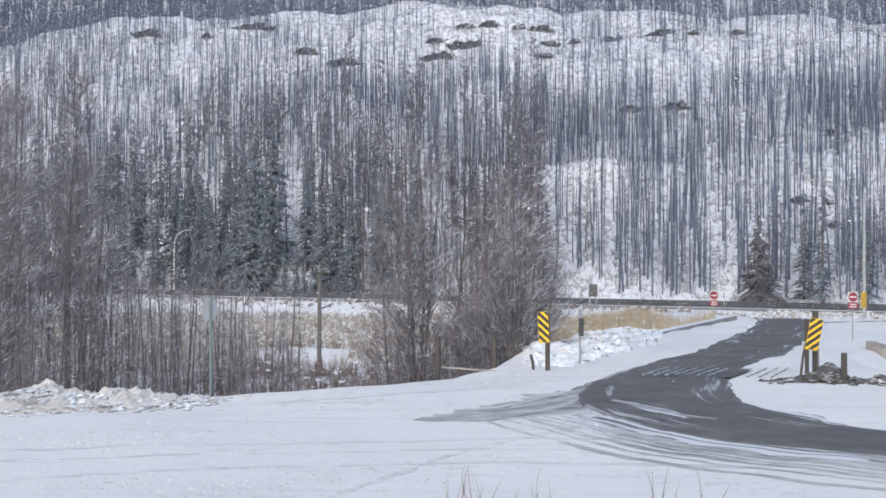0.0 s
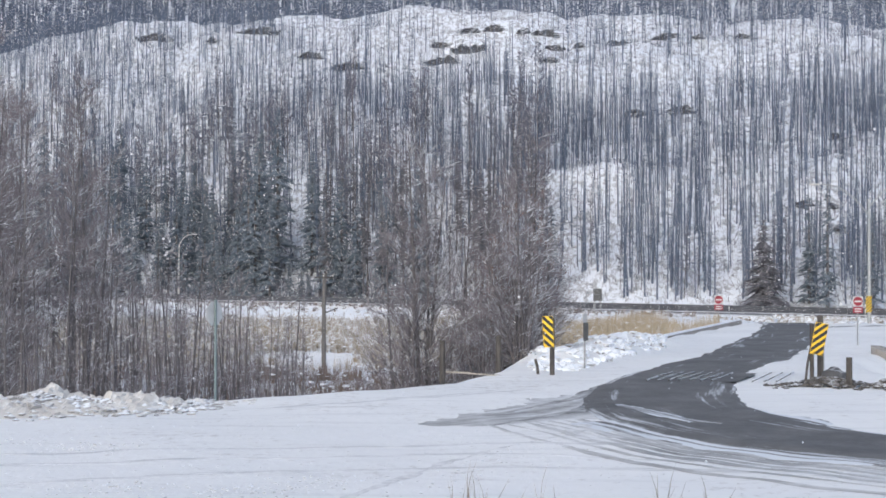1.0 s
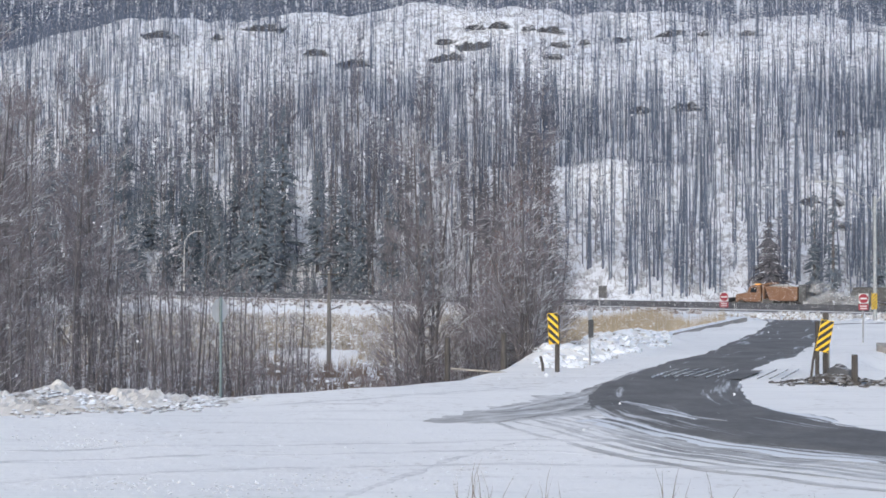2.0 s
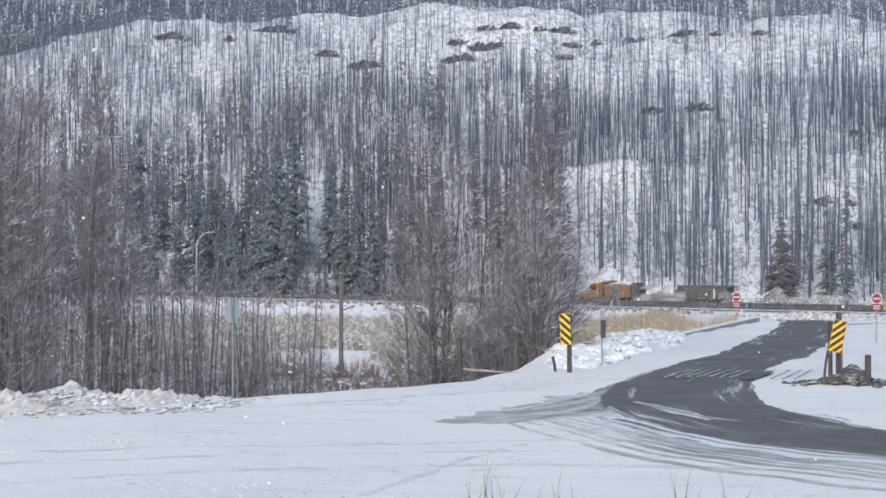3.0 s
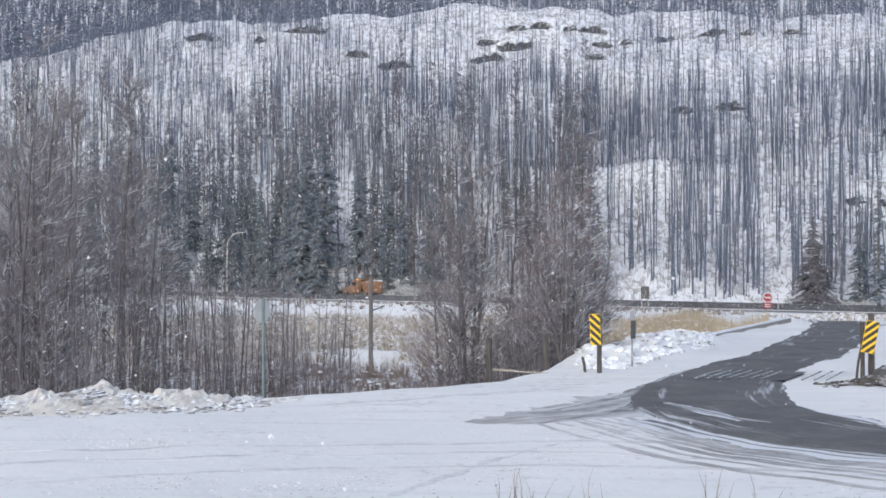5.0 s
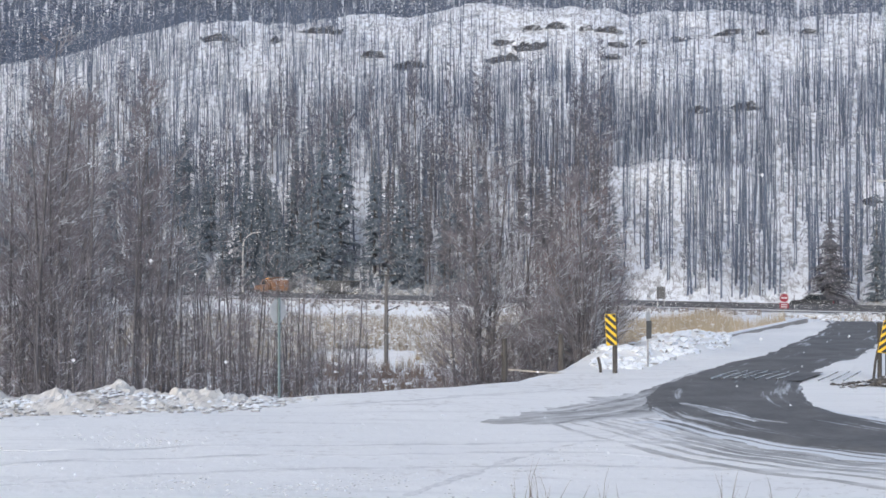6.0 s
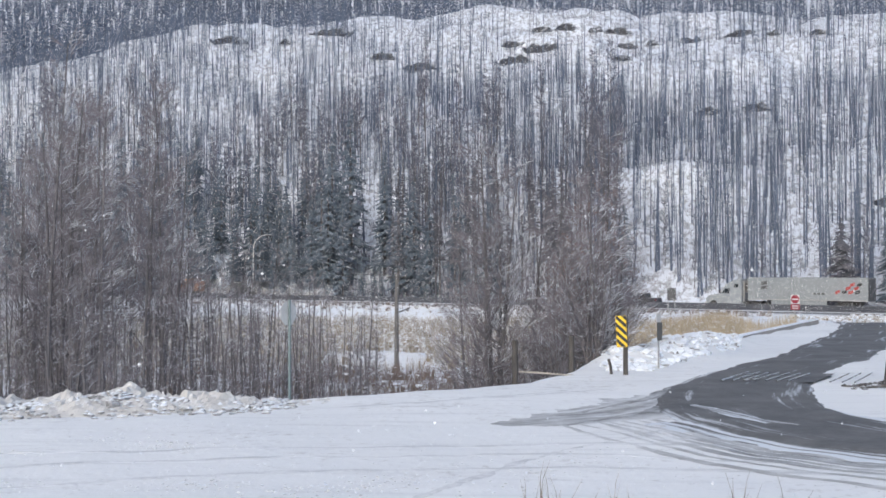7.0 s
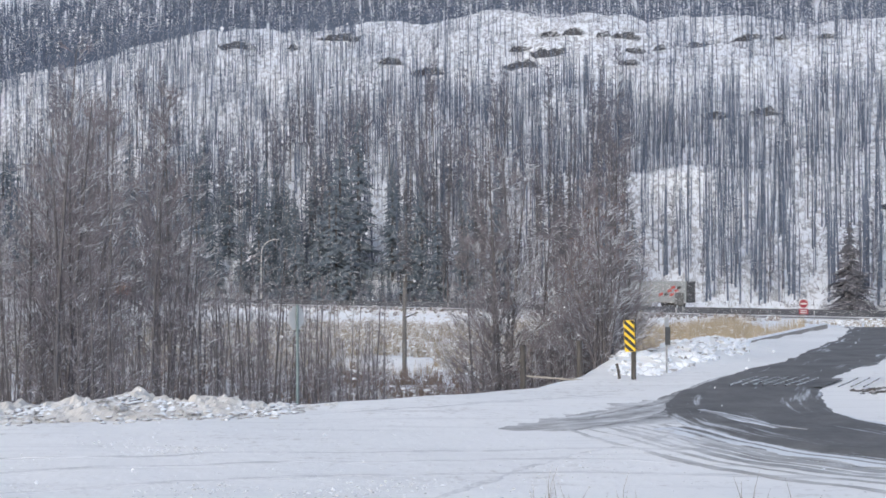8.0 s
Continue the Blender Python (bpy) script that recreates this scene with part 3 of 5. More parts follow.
def row_of_spruces():
    """The dark belt across the highway: bearing, metres beyond the median, height, kind."""
    q = random.Random(5)
    for r, u, h, k in [(-0.142, 26, 27, 0), (-0.128, 30, 31, 1), (-0.15, 21, 23, 2), (-0.196, 22, 17, 0), (-0.176, 24, 15, 3), (0.238, 18, 12, 5), (0.272, 26, 15, 2),
                       (0.286, 22, 17, 4), (0.32, 20, 13, 1), (-0.022, 24, 20, 0), (-0.05, 26, 20, 1), (-0.085, 24, 18, 3), (-0.102, 32, 22, 1), (0.068, 18, 13, 4), (0.078, 21, 15, 1)]:
        y = (H0 + 12.5 + (u - 18) * 0.5) / (HN[0] * r + HN[1])
        spruce(r * y, y, h, k, "tall dark spruce dusted with snow beside the highway", "spruces across the highway")
    for r, u, h, k in [(-0.199, 17, 14, 0), (-0.172, 18, 13, 1), (-0.235, 19, 12, 3), (-0.218, 22, 15, 1), (-0.25, 20, 13, 0), (-0.158, 20, 16, 3), (-0.134, 19, 17, 0), (-0.145, 22, 22, 3),
                       (-0.27, 24, 15, 1), (-0.092, 22, 17, 1), (-0.08, 26, 19, 0), (-0.068, 23, 17, 3), (-0.045, 26, 17, 0), (-0.119, 18, 7.5, 1), (-0.110, 19, 8.5, 0), (-0.26, 18, 14, 0), (-0.285, 19, 14, 3), (-0.30, 22, 16, 1), (-0.187, 19, 11, 1), (-0.24, 26, 17, 3)]:
        y = (H0 + 12.5 + (u - 17) * 0.4) / (HN[0] * r + HN[1])
        spruce(r * y, y, h, k, "full dark spruce with a pointed crown beside the highway", "spruces across the highway")
    for i in range(40):
        r, u = q.uniform(-0.42, -0.02), q.uniform(13, 17)
        y = (H0 + u) / (HN[0] * r + HN[1])
        spruce(r * y, y, q.uniform(4, 8.5), (4, 2)[i % 2], "young dark spruce at the foot of the belt", "spruces across the highway")
    for i in range(165):
        r = q.uniform(-0.42, 0.075)
        while -0.122 < r < -0.106:
            r = q.uniform(-0.42, 0.075)
        u = q.uniform(13.5, 32)
        y = (H0 + u) / (HN[0] * r + HN[1])
        if -0.1 < r:
            spruce(r * y, y, q.uniform(11, 16.5), 6 + i % 2, "dark pine with a bare lower trunk across the highway", "pines across the highway")
        else:
            spruce(r * y, y, q.uniform(9, 19) if i < 140 else q.uniform(4, 9), q.randrange(5), "dark spruce lightly dusted with snow beside the highway", "spruces across the highway")


row_of_spruces()


# ---------------------------------------------------------------- bare broadleaf trees
def bare_tree(h, seed, r=0.09, limbs=34, low=0.2, wide=0.26, twigs=9, tw=0.011, leaves=0, stems=1, mat=None):
    """Trunk and twigs of a leafless tree, base at the origin; leaves: how many dead leaves cling to it."""
    q = random.Random(seed)
    trunk, crown, rust = Geo(), Geo(), Geo()
    for s in range(stems):
        a0, out = q.uniform(0, 6.283), (0.04 + 0.05 * s) * h * (stems > 1)
        hh = h * (1 - 0.12 * s)
        line = []
        for i in range(9):
            k = i / 8
            line.append(Vector((math.cos(a0) * out * k + 0.012 * h * math.sin(3 * k + s + seed), math.sin(a0) * out * k + 0.012 * h * math.sin(4 * k + seed), hh * k - 0.3 * (i == 0))))
        trunk.tube(line, [r * (1 - 0.9 * i / 8) + 0.006 for i in range(9)], 6)
        for _ in range(limbs // stems):
            k = low + (1 - low) * q.random() ** 0.9
            f = k * 8
            i = min(int(f), 7)
            p = line[i].lerp(line[i + 1], f - i)
            a = q.uniform(0, 6.283)
            ln = hh * wide * (1.12 - k) * q.uniform(0.6, 1.2) + 0.25
            up = q.uniform(0.15, 1.15)
            d = Vector((math.cos(a), math.sin(a), up)).normalized()
            m = p + d * ln * 0.5 + Vector((0, 0, 0.04 * ln))
            e = p + d * ln + Vector((q.uniform(-0.1, 0.1), q.uniform(-0.1, 0.1), 0.16)) * ln
            rr = max(0.006, r * 0.32 * (1.1 - k))
            trunk.tube([p, m, e], [rr, rr * 0.7, rr * 0.25], 3)
            for _ in range(twigs):
                g2 = q.uniform(0.15, 1.0)
                b = p.lerp(m, g2 * 2) if g2 < 0.5 else m.lerp(e, g2 * 2 - 1)
                d2 = (d + Vector((q.uniform(-0.9, 0.9), q.uniform(-0.9, 0.9), q.uniform(-0.2, 0.9)))).normalized()
                l2 = ln * q.uniform(0.18, 0.45) + 0.12
                t2 = b + d2 * l2
                crown.sliver(b, t2, tw)
                for _ in range(3):
                    b3 = b.lerp(t2, q.uniform(0.2, 0.95))
                    d3 = (d2 + Vector((q.uniform(-0.9, 0.9), q.uniform(-0.9, 0.9), q.uniform(-0.4, 0.8)))).normalized()
                    crown.sliver(b3, b3 + d3 * l2 * q.uniform(0.3, 0.6), tw * 0.75)
                    if leaves and q.random() < leaves:
                        c = b3 + d3 * l2 * 0.3
                        rust.sliver(c, c + Vector((q.uniform(-1, 1), q.uniform(-1, 1), -1)) * 0.06, 0.03)
    return trunk.mesh("trunk", MAT_BARE), crown.mesh("crown", mat or MAT_TWIG), rust.mesh("foliage", MAT_RUST) if leaves else None


def plant(name, meshes, x, y, s, label, group, sz=None, lean=3.0):
    ob = thing(name, label, "tree", group=group)
    for nm, me in zip(("trunk", "crown", "foliage"), meshes):
        if me:
            part(nm, me, None, ob)
    ob.matrix_world = pose(x, y, gz(x, y) - 0.05, rng.uniform(-lean, lean), rng.uniform(-lean, lean), rng.uniform(0, 360)) @ Matrix.Diagonal((s, s, sz or s, 1))
    return ob


TALL = [bare_tree(12, 21, 0.11, 60, 0.22, 0.24, 11), bare_tree(12, 22, 0.10, 56, 0.28, 0.20, 11), bare_tree(12, 23, 0.12, 64, 0.18, 0.27, 11, stems=2)]
SPARE = [bare_tree(12, 24 + i, 0.085, 40, 0.40, 0.2, 9) for i in range(3)]
RUSTY = [bare_tree(10, 31, 0.08, 60, 0.1, 0.28, 9, leaves=0.22, stems=3), bare_tree(10, 32, 0.08, 54, 0.12, 0.25, 9, leaves=0.14, stems=2)]
SHOOT = [bare_tree(8, 50 + i, 0.046, 18, 0.3, 0.12, 5, 0.009) for i in range(8)]
BUSH = [bare_tree(5, 90 + i, 0.04, 60, 0.05, 0.34, 7, 0.010, stems=4) for i in range(2)]

# the twin-stemmed tree and its neighbours at the edge of the lot
for x, y, s, k in [(-1.12, 46.0, 1.02, 2), (-0.72, 46.8, 0.96, 0), (-0.95, 45.4, 0.72, 1), (0.45, 51, 0.82, 1), (-2.1, 53, 0.72, 0), (1.0, 55, 0.84, 2), (2.2, 54, 0.86, 1), (3.5, 53.5, 0.90, 2),
                   (2.6, 57, 0.95, 1), (1.7, 52, 0.7, 0)]:
    plant("bare_tree", TALL[k], x, y, s * 0.92, "tall leafless tree with fine brown twigs beyond the snowy lot", "bare trees by the side road", s)
for x, y, s, k in [(1.9, 47.5, 0.72, 0), (2.7, 48.5, 0.76, 1), (3.3, 49.5, 0.70, 0), (2.3, 50, 0.80, 0), (1.3, 49, 0.55, 1), (3.6, 48.4, 0.5, 1)]:
    plant("rusty_tree", RUSTY[k], x, y, s, "many-stemmed bush tree keeping rust-brown leaves", "bare trees by the side road")
for x, y, s, k in [(1.2, 45.5, 0.7, 0), (2.0, 46.5, 0.85, 1), (2.9, 46.8, 0.8, 0), (3.4, 47.6, 0.75, 1), (2.5, 45.2, 0.6, 1), (-1.5, 46.6, 1.15, 0), (-0.9, 47.4, 1.2, 1), (-0.3, 46.4, 1.0, 0)]:
    plant("bush", BUSH[k], x, y, s, "twiggy leafless bush flecked with snow", "bushes by the side road")
bq = random.Random(77)
for i in range(15):
    y = bq.uniform(44, 56)
    x = bq.uniform(0.0, 0.062) * y
    plant("bush", BUSH[i % 2], x, y, bq.uniform(0.85, 1.3), "tall twiggy bush flecked with snow behind the lot", "bushes by the side road")
# tall trees at the far end of the thicket
q = random.Random(8)
for i in range(24):
    r, y = q.uniform(-0.47, -0.262), q.uniform(44, 68)
    s = q.uniform(0.85, 1.12) if -0.37 < r < -0.29 else q.uniform(0.6, 0.95)
    plant("bare_tree", SPARE[i % 3], r * y, y, s, "tall leafless tree with purplish twigs in the roadside thicket", "tall trees in the thicket", s * 1.2)
for i in range(13):
    r, y = q.uniform(-0.39, -0.268), q.uniform(50, 68)
    s = q.uniform(0.8, 1.08)
    plant("bare_tree", TALL[i % 3], r * y, y, s, "tall leafless tree with dense purplish twigs in the thicket", "tall trees in the thicket", s * 1.2)
# thicket of young shoots below the lot
for i in range(280):
    k = q.random()
    r = -0.46 + 0.35 * k ** 0.9
    y = q.uniform(40, 62) - 10 * (r + 0.3)
    s = q.uniform(0.55, 1.12) * (1.0 - 0.25 * sm(-0.22, -0.12, r))
    plant("young_tree", SHOOT[i % 8], r * y, y, s, "thin leafless shoot crowded in the roadside thicket", "thicket of shoots", lean=4.5)

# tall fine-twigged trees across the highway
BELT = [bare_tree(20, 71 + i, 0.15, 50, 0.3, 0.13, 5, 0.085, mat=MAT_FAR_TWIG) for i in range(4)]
for i in range(175):
    r = q.uniform(-0.44, 0.078) if i < 150 else q.uniform(0.1, 0.34)
    u = q.uniform(24, 50) if i < 150 else q.uniform(16, 26)
    y = (H0 + u) / (HN[0] * r + HN[1])
    s = (q.uniform(0.6, 1.0) if i < 150 else q.uniform(0.25, 0.55)) * (1 + 0.15 * (0.03 < r < 0.08))
    plant("bare_tree", BELT[i % 4], r * y, y, s, "slender leafless tree with brown-grey crown across the highway", "bare trees across the highway", lean=1.5)


# ---------------------------------------------------------------- rocks on the hillside
def boulder(sx, sy, sz, seed, sub=2, rough=0.28):
    bm = bmesh.new()
    bmesh.ops.create_icosphere(bm, subdivisions=sub, radius=1)
    for v in bm.verts:
        n = noise.noise(v.co * 1.3 + Vector((seed * 3.1, seed, 0))) + 0.5 * noise.noise(v.co * 3.1 + Vector((seed, 0, seed * 2)))
        v.co *= 1 + rough * n
        v.co = Vector((v.co.x * sx, v.co.y * sy, max(v.co.z, -0.4) * sz))
    return bm


def ledge(w, seed):
    """A broken shelf of rock: a jagged, overhanging section drawn along its length."""
    q, g = random.Random(seed), Geo()
    n = max(7, int(w * 2.2))
    tall = 0.75 + 0.13 * w
    v, step, lip = [], 0.0, 0.0
    for k in range(n + 1):
        f = k / n - 0.5
        if k % 2 == 0:
            step, lip = q.uniform(-0.28, 0.28), q.uniform(-0.35, 0.35)
        h = tall * max(0.10, (1 - (2 * abs(f)) ** 2.2)) * q.uniform(0.8, 1.15) + step * 0.5
        for y, z in ((0.5, -0.9), (-0.25, -0.45), (-0.55 + lip, 0.05), (-1.0 + lip, 0.42), (-0.8 + lip, 0.62), (0.1, 0.72), (1.4, 0.6), (1.6, -0.9)):
            v.append((f * w * 1.12 + q.uniform(-0.12, 0.12), y + q.uniform(-0.1, 0.1), z * h + step + q.uniform(-0.06, 0.06)))
    g.add(v, [(k * 8 + j, k * 8 + (j + 1) % 8, (k + 1) * 8 + (j + 1) % 8, (k + 1) * 8 + j) for k in range(n) for j in range(8)] + [tuple(range(8))[::-1], tuple(n * 8 + j for j in range(8))])
    return g.mesh("rock_outcrop", MAT_ROCK)


for i, (x, y, w) in enumerate([(-75.8, 343.0, 8.8), (-58.7, 334.3, 4.0), (-47.7, 335.0, 10.0), (-31.6, 309.9, 5.9), (-22.1, 301.3, 7.9), (-1.2, 307.3, 5.2), (5.7, 301.6, 9.2), (5.4, 309.6, 4.2),
                               (10.7, 310.2, 4.8), (17.9, 309.6, 3.2), (22.7, 306.8, 6.0), (24.1, 301.1, 4.6), (21.9, 283.8, 3.6), (-1.1, 298.0, 7.6), (29.7, 300.3, 3.1), (39.7, 304.6, 5.4),
                               (51.3, 308.2, 8.1), (56.6, 300.5, 2.8), (66.8, 301.2, 3.6), (35.6, 252.4, 4.5), (43.7, 246.9, 5.0), (67.0, 229.3, 2.5), (59.3, 202.9, 2.2), (57.6, 194.5, 2.2), (55.3, 205.9, 3.0)]):
    ob = tagged(new("rock_outcrop", ledge(w, i)), "dark broken rock ledge breaking out of the hillside snow", "rock", "ledges on the hillside")
    ob.matrix_world = pose(x, y - 0.9, gz(x, y - 0.9) + 0.35, 0, 5 * math.sin(i * 2.2), 8 * math.sin(i))

# ---------------------------------------------------------------- reeds, brush and grass
MAT_BRUSH = plain("red_brown_brush", (0.095, 0.075, 0.07), (0.21, 0.165, 0.14), 0.9, scale=0.6)
MAT_PALE = plain("frosted_reed", (0.25, 0.215, 0.175), (0.72, 0.70, 0.67), 0.9, scale=0.8)


def stalks(name, mat, n, area, lo, hi, w, label, category, lean=0.25, keep=None):
    g, q = Geo(), np.random.RandomState(len(name) * 7 + n)
    r, y = q.uniform(area[0], area[1], n * 6), q.uniform(area[2], area[3], n * 6)
    x = r * y
    ok = np.nonzero(keep(x, y, q.random_sample(n * 6)))[0][:n]
    x, y = x[ok], y[ok]
    z, h = ground_z(x, y), q.uniform(lo, hi, len(x))
    a, b = q.uniform(-lean, lean, len(x)) * h, q.uniform(-lean, lean, len(x)) * h
    g.s = np.stack([x, y, z - 0.05, x + a, y + b, z + h, w * q.uniform(0.6, 1.3, len(x))], -1).tolist()
    return tagged(new(name, g.mesh(name, mat)), label, category, kind="stuff")


def off_road(x, y, k):
    u = HN[0] * x + HN[1] * y - H0
    creek_at = ((x / np.maximum(y, 1) + 0.108) / 0.042) ** 2 + ((y - 107) / 8) ** 2 < 1
    return (u < -13.5) & ~creek_at & (k < 0.55 + 0.5 * wave(x, y, 5, 2)) & ((x - road_x(y)) * 0.94 < -np.interp(y, [40, 48, 60, 95], [6.6, 7.2, 8.0, 5.0]))


stalks("reed_bed", MAT_REED, 11000, (0.074, 0.205, 66, 142), 0.7, 1.65, 0.035, "dense tan dry reeds beside the side road", "reeds", 0.18, off_road)
stalks("frosted_reeds", MAT_PALE, 13000, (-0.45, 0.09, 95, 172), 0.5, 1.25, 0.04, "snow-dusted pale reeds on the highway bank", "reeds", 0.4, off_road)
stalks("brush", MAT_BRUSH, 8000, (-0.45, 0.06, 52, 96), 0.4, 1.5, 0.018, "low red-brown brush in the snowy field", "brush", 0.35, lambda x, y, k: off_road(x, y, k) & (k < 0.75))
stalks("tan_grass", MAT_REED, 3500, (-0.45, 0.07, 44, 80), 0.3, 0.8, 0.014, "tan dead grass below the lot", "grass", 0.4, off_road)
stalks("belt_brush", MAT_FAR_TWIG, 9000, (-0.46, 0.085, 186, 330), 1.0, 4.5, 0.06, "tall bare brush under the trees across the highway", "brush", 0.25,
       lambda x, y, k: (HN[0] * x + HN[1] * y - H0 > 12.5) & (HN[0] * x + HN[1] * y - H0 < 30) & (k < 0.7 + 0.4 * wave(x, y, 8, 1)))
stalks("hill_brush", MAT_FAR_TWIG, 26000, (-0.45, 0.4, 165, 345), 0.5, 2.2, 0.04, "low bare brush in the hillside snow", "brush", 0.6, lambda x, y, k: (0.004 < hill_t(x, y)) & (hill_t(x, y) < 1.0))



def field_bank(x, y, k):
    u = HN[0] * x + HN[1] * y - H0
    return off_road(x, y, k) | ((u < -11.5) & (u > -15) & (k < 0.6) & (x < 0.15 * y))


def verge(x, y):
    u = HN[0] * x + HN[1] * y - H0
    return (u < -12) & (u > -26)


def shoulder(x, y):
    u = HN[0] * x + HN[1] * y - H0
    return (u < -10.8) & (u > -17)


def tussocks(n, seed, area, lo, hi, label, snow_label, keep):
    """Clumps of bent reeds, and the pads of snow that lie on them."""
    q, g, c = random.Random(seed), Geo(), Geo()
    bm = boulder(1, 0.9, 0.55, seed, 1, 0.5)
    pv, pf = [tuple(v.co) for v in bm.verts], [tuple(v.index for v in f.verts) for f in bm.faces]
    bm.free()
    done = 0
    while done < n:
        y = q.uniform(area[2], area[3])
        x = q.uniform(area[0], area[1]) * y
        if not bool(keep(np.array([x]), np.array([y]), np.array([q.random()]))[0]):
            continue
        done += 1
        z, h, bend = gz(x, y), q.uniform(lo, hi), q.uniform(-0.5, 0.7)
        for _ in range(12):
            a, k = q.uniform(0, 6.283), q.uniform(0.1, 0.45)
            hh = h * q.uniform(0.6, 1.1)
            g.sliver((x + 0.15 * math.cos(a), y + 0.15 * math.sin(a), z - 0.05), (x + k * math.cos(a) + bend * hh * 0.5, y + k * math.sin(a), z + hh), q.uniform(0.03, 0.06))
        for _ in range(q.choice((0, 1, 1, 2))):
            r = q.uniform(0.05, 0.17)
            px, py, pz = x + bend * h * 0.4 + q.uniform(-0.4, 0.4), y - q.uniform(0, 0.4), z + h * q.uniform(0.2, 0.8)
            c.add([(px + e[0] * r * 1.5, py + e[1] * r, pz + e[2] * r) for e in pv], pf)
    tagged(new("reed_clumps", g.mesh("reed_clumps", MAT_CLUMP)), label, "reeds", kind="stuff")
    tagged(new("snow_pads", c.mesh("snow_pads", MAT_CAP, smooth=True)), snow_label, "snow", kind="stuff")


MAT_CLUMP = snow_topped("matted_reed", (0.13, 0.108, 0.088), (0.46, 0.39, 0.29), 0.70, 2.2, sharp=0.15)
MAT_HEATH = snow_topped("snowy_brush", (0.11, 0.088, 0.08), (0.25, 0.195, 0.165), 0.62, 2.2, sharp=0.15)
tussocks(3800, 5, (-0.40, 0.085, 98, 168), 0.7, 1.4, "clumps of matted tan reeds on the highway bank", "pads of snow lying on bent reeds", field_bank)
tussocks(420, 6, (0.075, 0.19, 108, 150), 0.6, 1.1, "clumps of tan reeds along the highway bank", "pads of snow lying on tan reeds", off_road)
tussocks(260, 8, (0.20, 0.345, 98, 150), 0.25, 0.6, "low tan tufts on the snowy verge of the highway", "pads of snow on the highway verge", lambda x, y, k: verge(x, y))
MAT_CLUMP = MAT_HEATH
tussocks(420, 9, (-0.42, 0.19, 130, 235), 0.3, 0.75, "dark tufts of dead grass along the highway shoulder", "pads of snow on the shoulder tufts", lambda x, y, k: shoulder(x, y))
tussocks(650, 7, (-0.38, 0.03, 54, 96), 0.5, 1.3, "clumps of reddish brush below the lot", "pads of snow lying on low brush", off_road)

blade = Geo()
blade.tube([(0, 0, -0.05), (0.02, 0, 0.4), (0.07, 0.01, 0.75), (0.16, 0.02, 0.98)], [0.005, 0.0045, 0.0035, 0.001], 4)
blade.sliver((0.03, 0, 0.45), (0.14, 0.03, 0.78), 0.004)
blade_mesh = blade.mesh("grass_stalk", plain("dead_grass", (0.15, 0.125, 0.10), (0.30, 0.26, 0.21), 0.9, scale=3))
for i in range(46):
    c = q.choice((0.005, 0.012, 0.02, 0.06, 0.075, 0.13, 0.16, 0.2, 0.27))
    y = q.uniform(13, 16.5)
    x = (c + q.uniform(-0.012, 0.012)) * y
    ob = tagged(new("grass_stalk", blade_mesh), "dry grass stalk poking out of the snow", "grass", "grass stalks in the foreground")
    ob.matrix_world = pose(x, y, gz(x, y), q.uniform(-8, 8), q.uniform(-8, 8), q.uniform(0, 360)) @ Matrix.Diagonal((1, 1, q.uniform(0.55, 1.0), 1))

# ---------------------------------------------------------------- ploughed snow and clods
bx, by = np.meshgrid(steps((-24, -4.6, 0.07)), np.linspace(0, 1, 34))
ridge_y = np.interp(bx, [-24, -14, -6.3, -4.6], [25.6, 28.4, 30.6, 31.9])
yy = ridge_y + (by - 0.5) * np.interp(bx, [-24, -9, -6, -4.6], [3.6, 3.2, 2.2, 1.2])
top = 0.24 + 0.19 * np.exp(-((bx + 9.15) / 0.75) ** 2) + 0.06 * np.exp(-((bx + 7.65) / 0.3) ** 2) + 0.1 * wave(bx, bx * 0, 1.2, 3)
top *= sm(-4.6, -7.4, bx)
hh = np.sin(np.pi * by) ** 0.8 * top * (1 + 0.45 * wave(bx, yy, 0.5, 2)) + 0.09 * np.sin(np.pi * by) * wave(bx, yy, 0.2, 4) + 0.06 * np.sin(np.pi * by) * wave(bx, yy, 0.09, 5)
bz = ground_z(bx, yy) + hh - 0.03
me = bpy.data.meshes.new("snow_bank")
ii = np.arange(bx.size).reshape(bx.shape)
me.from_pydata(np.stack([bx, yy, bz], -1).reshape(-1, 3).tolist(), [], np.stack([ii[:-1, :-1], ii[:-1, 1:], ii[1:, 1:], ii[1:, :-1]], -1).reshape(-1, 4).tolist())
me.materials.append(MAT_BANK)
tagged(new("snow_bank", me), "rough ploughed snow bank along the lot edge", "snow bank", kind="stuff")



def bank_rise(x, y):
    """Height of the ploughed bank over the lot."""
    b = (y - float(np.interp(x, [-24, -14, -6.3, -4.6], [25.6, 28.4, 30.6, 31.9]))) / float(np.interp(x, [-24, -9, -6, -4.6], [3.6, 3.2, 2.2, 1.2])) + 0.5
    return 0.85 * math.sin(math.pi * min(max(b, 0), 1)) * (0.24 + 0.19 * math.exp(-((x + 9.15) / 0.75) ** 2)) * float(sm(-4.6, -7.4, x))


MAT_CLOD = snow_topped("dirty_snow_clod", (0.12, 0.115, 0.11), (0.46, 0.46, 0.47), 0.42, 3.0)
MAT_MUD = snow_topped("frozen_mud", (0.04, 0.037, 0.035), (0.12, 0.112, 0.106), 0.27, 3.0)


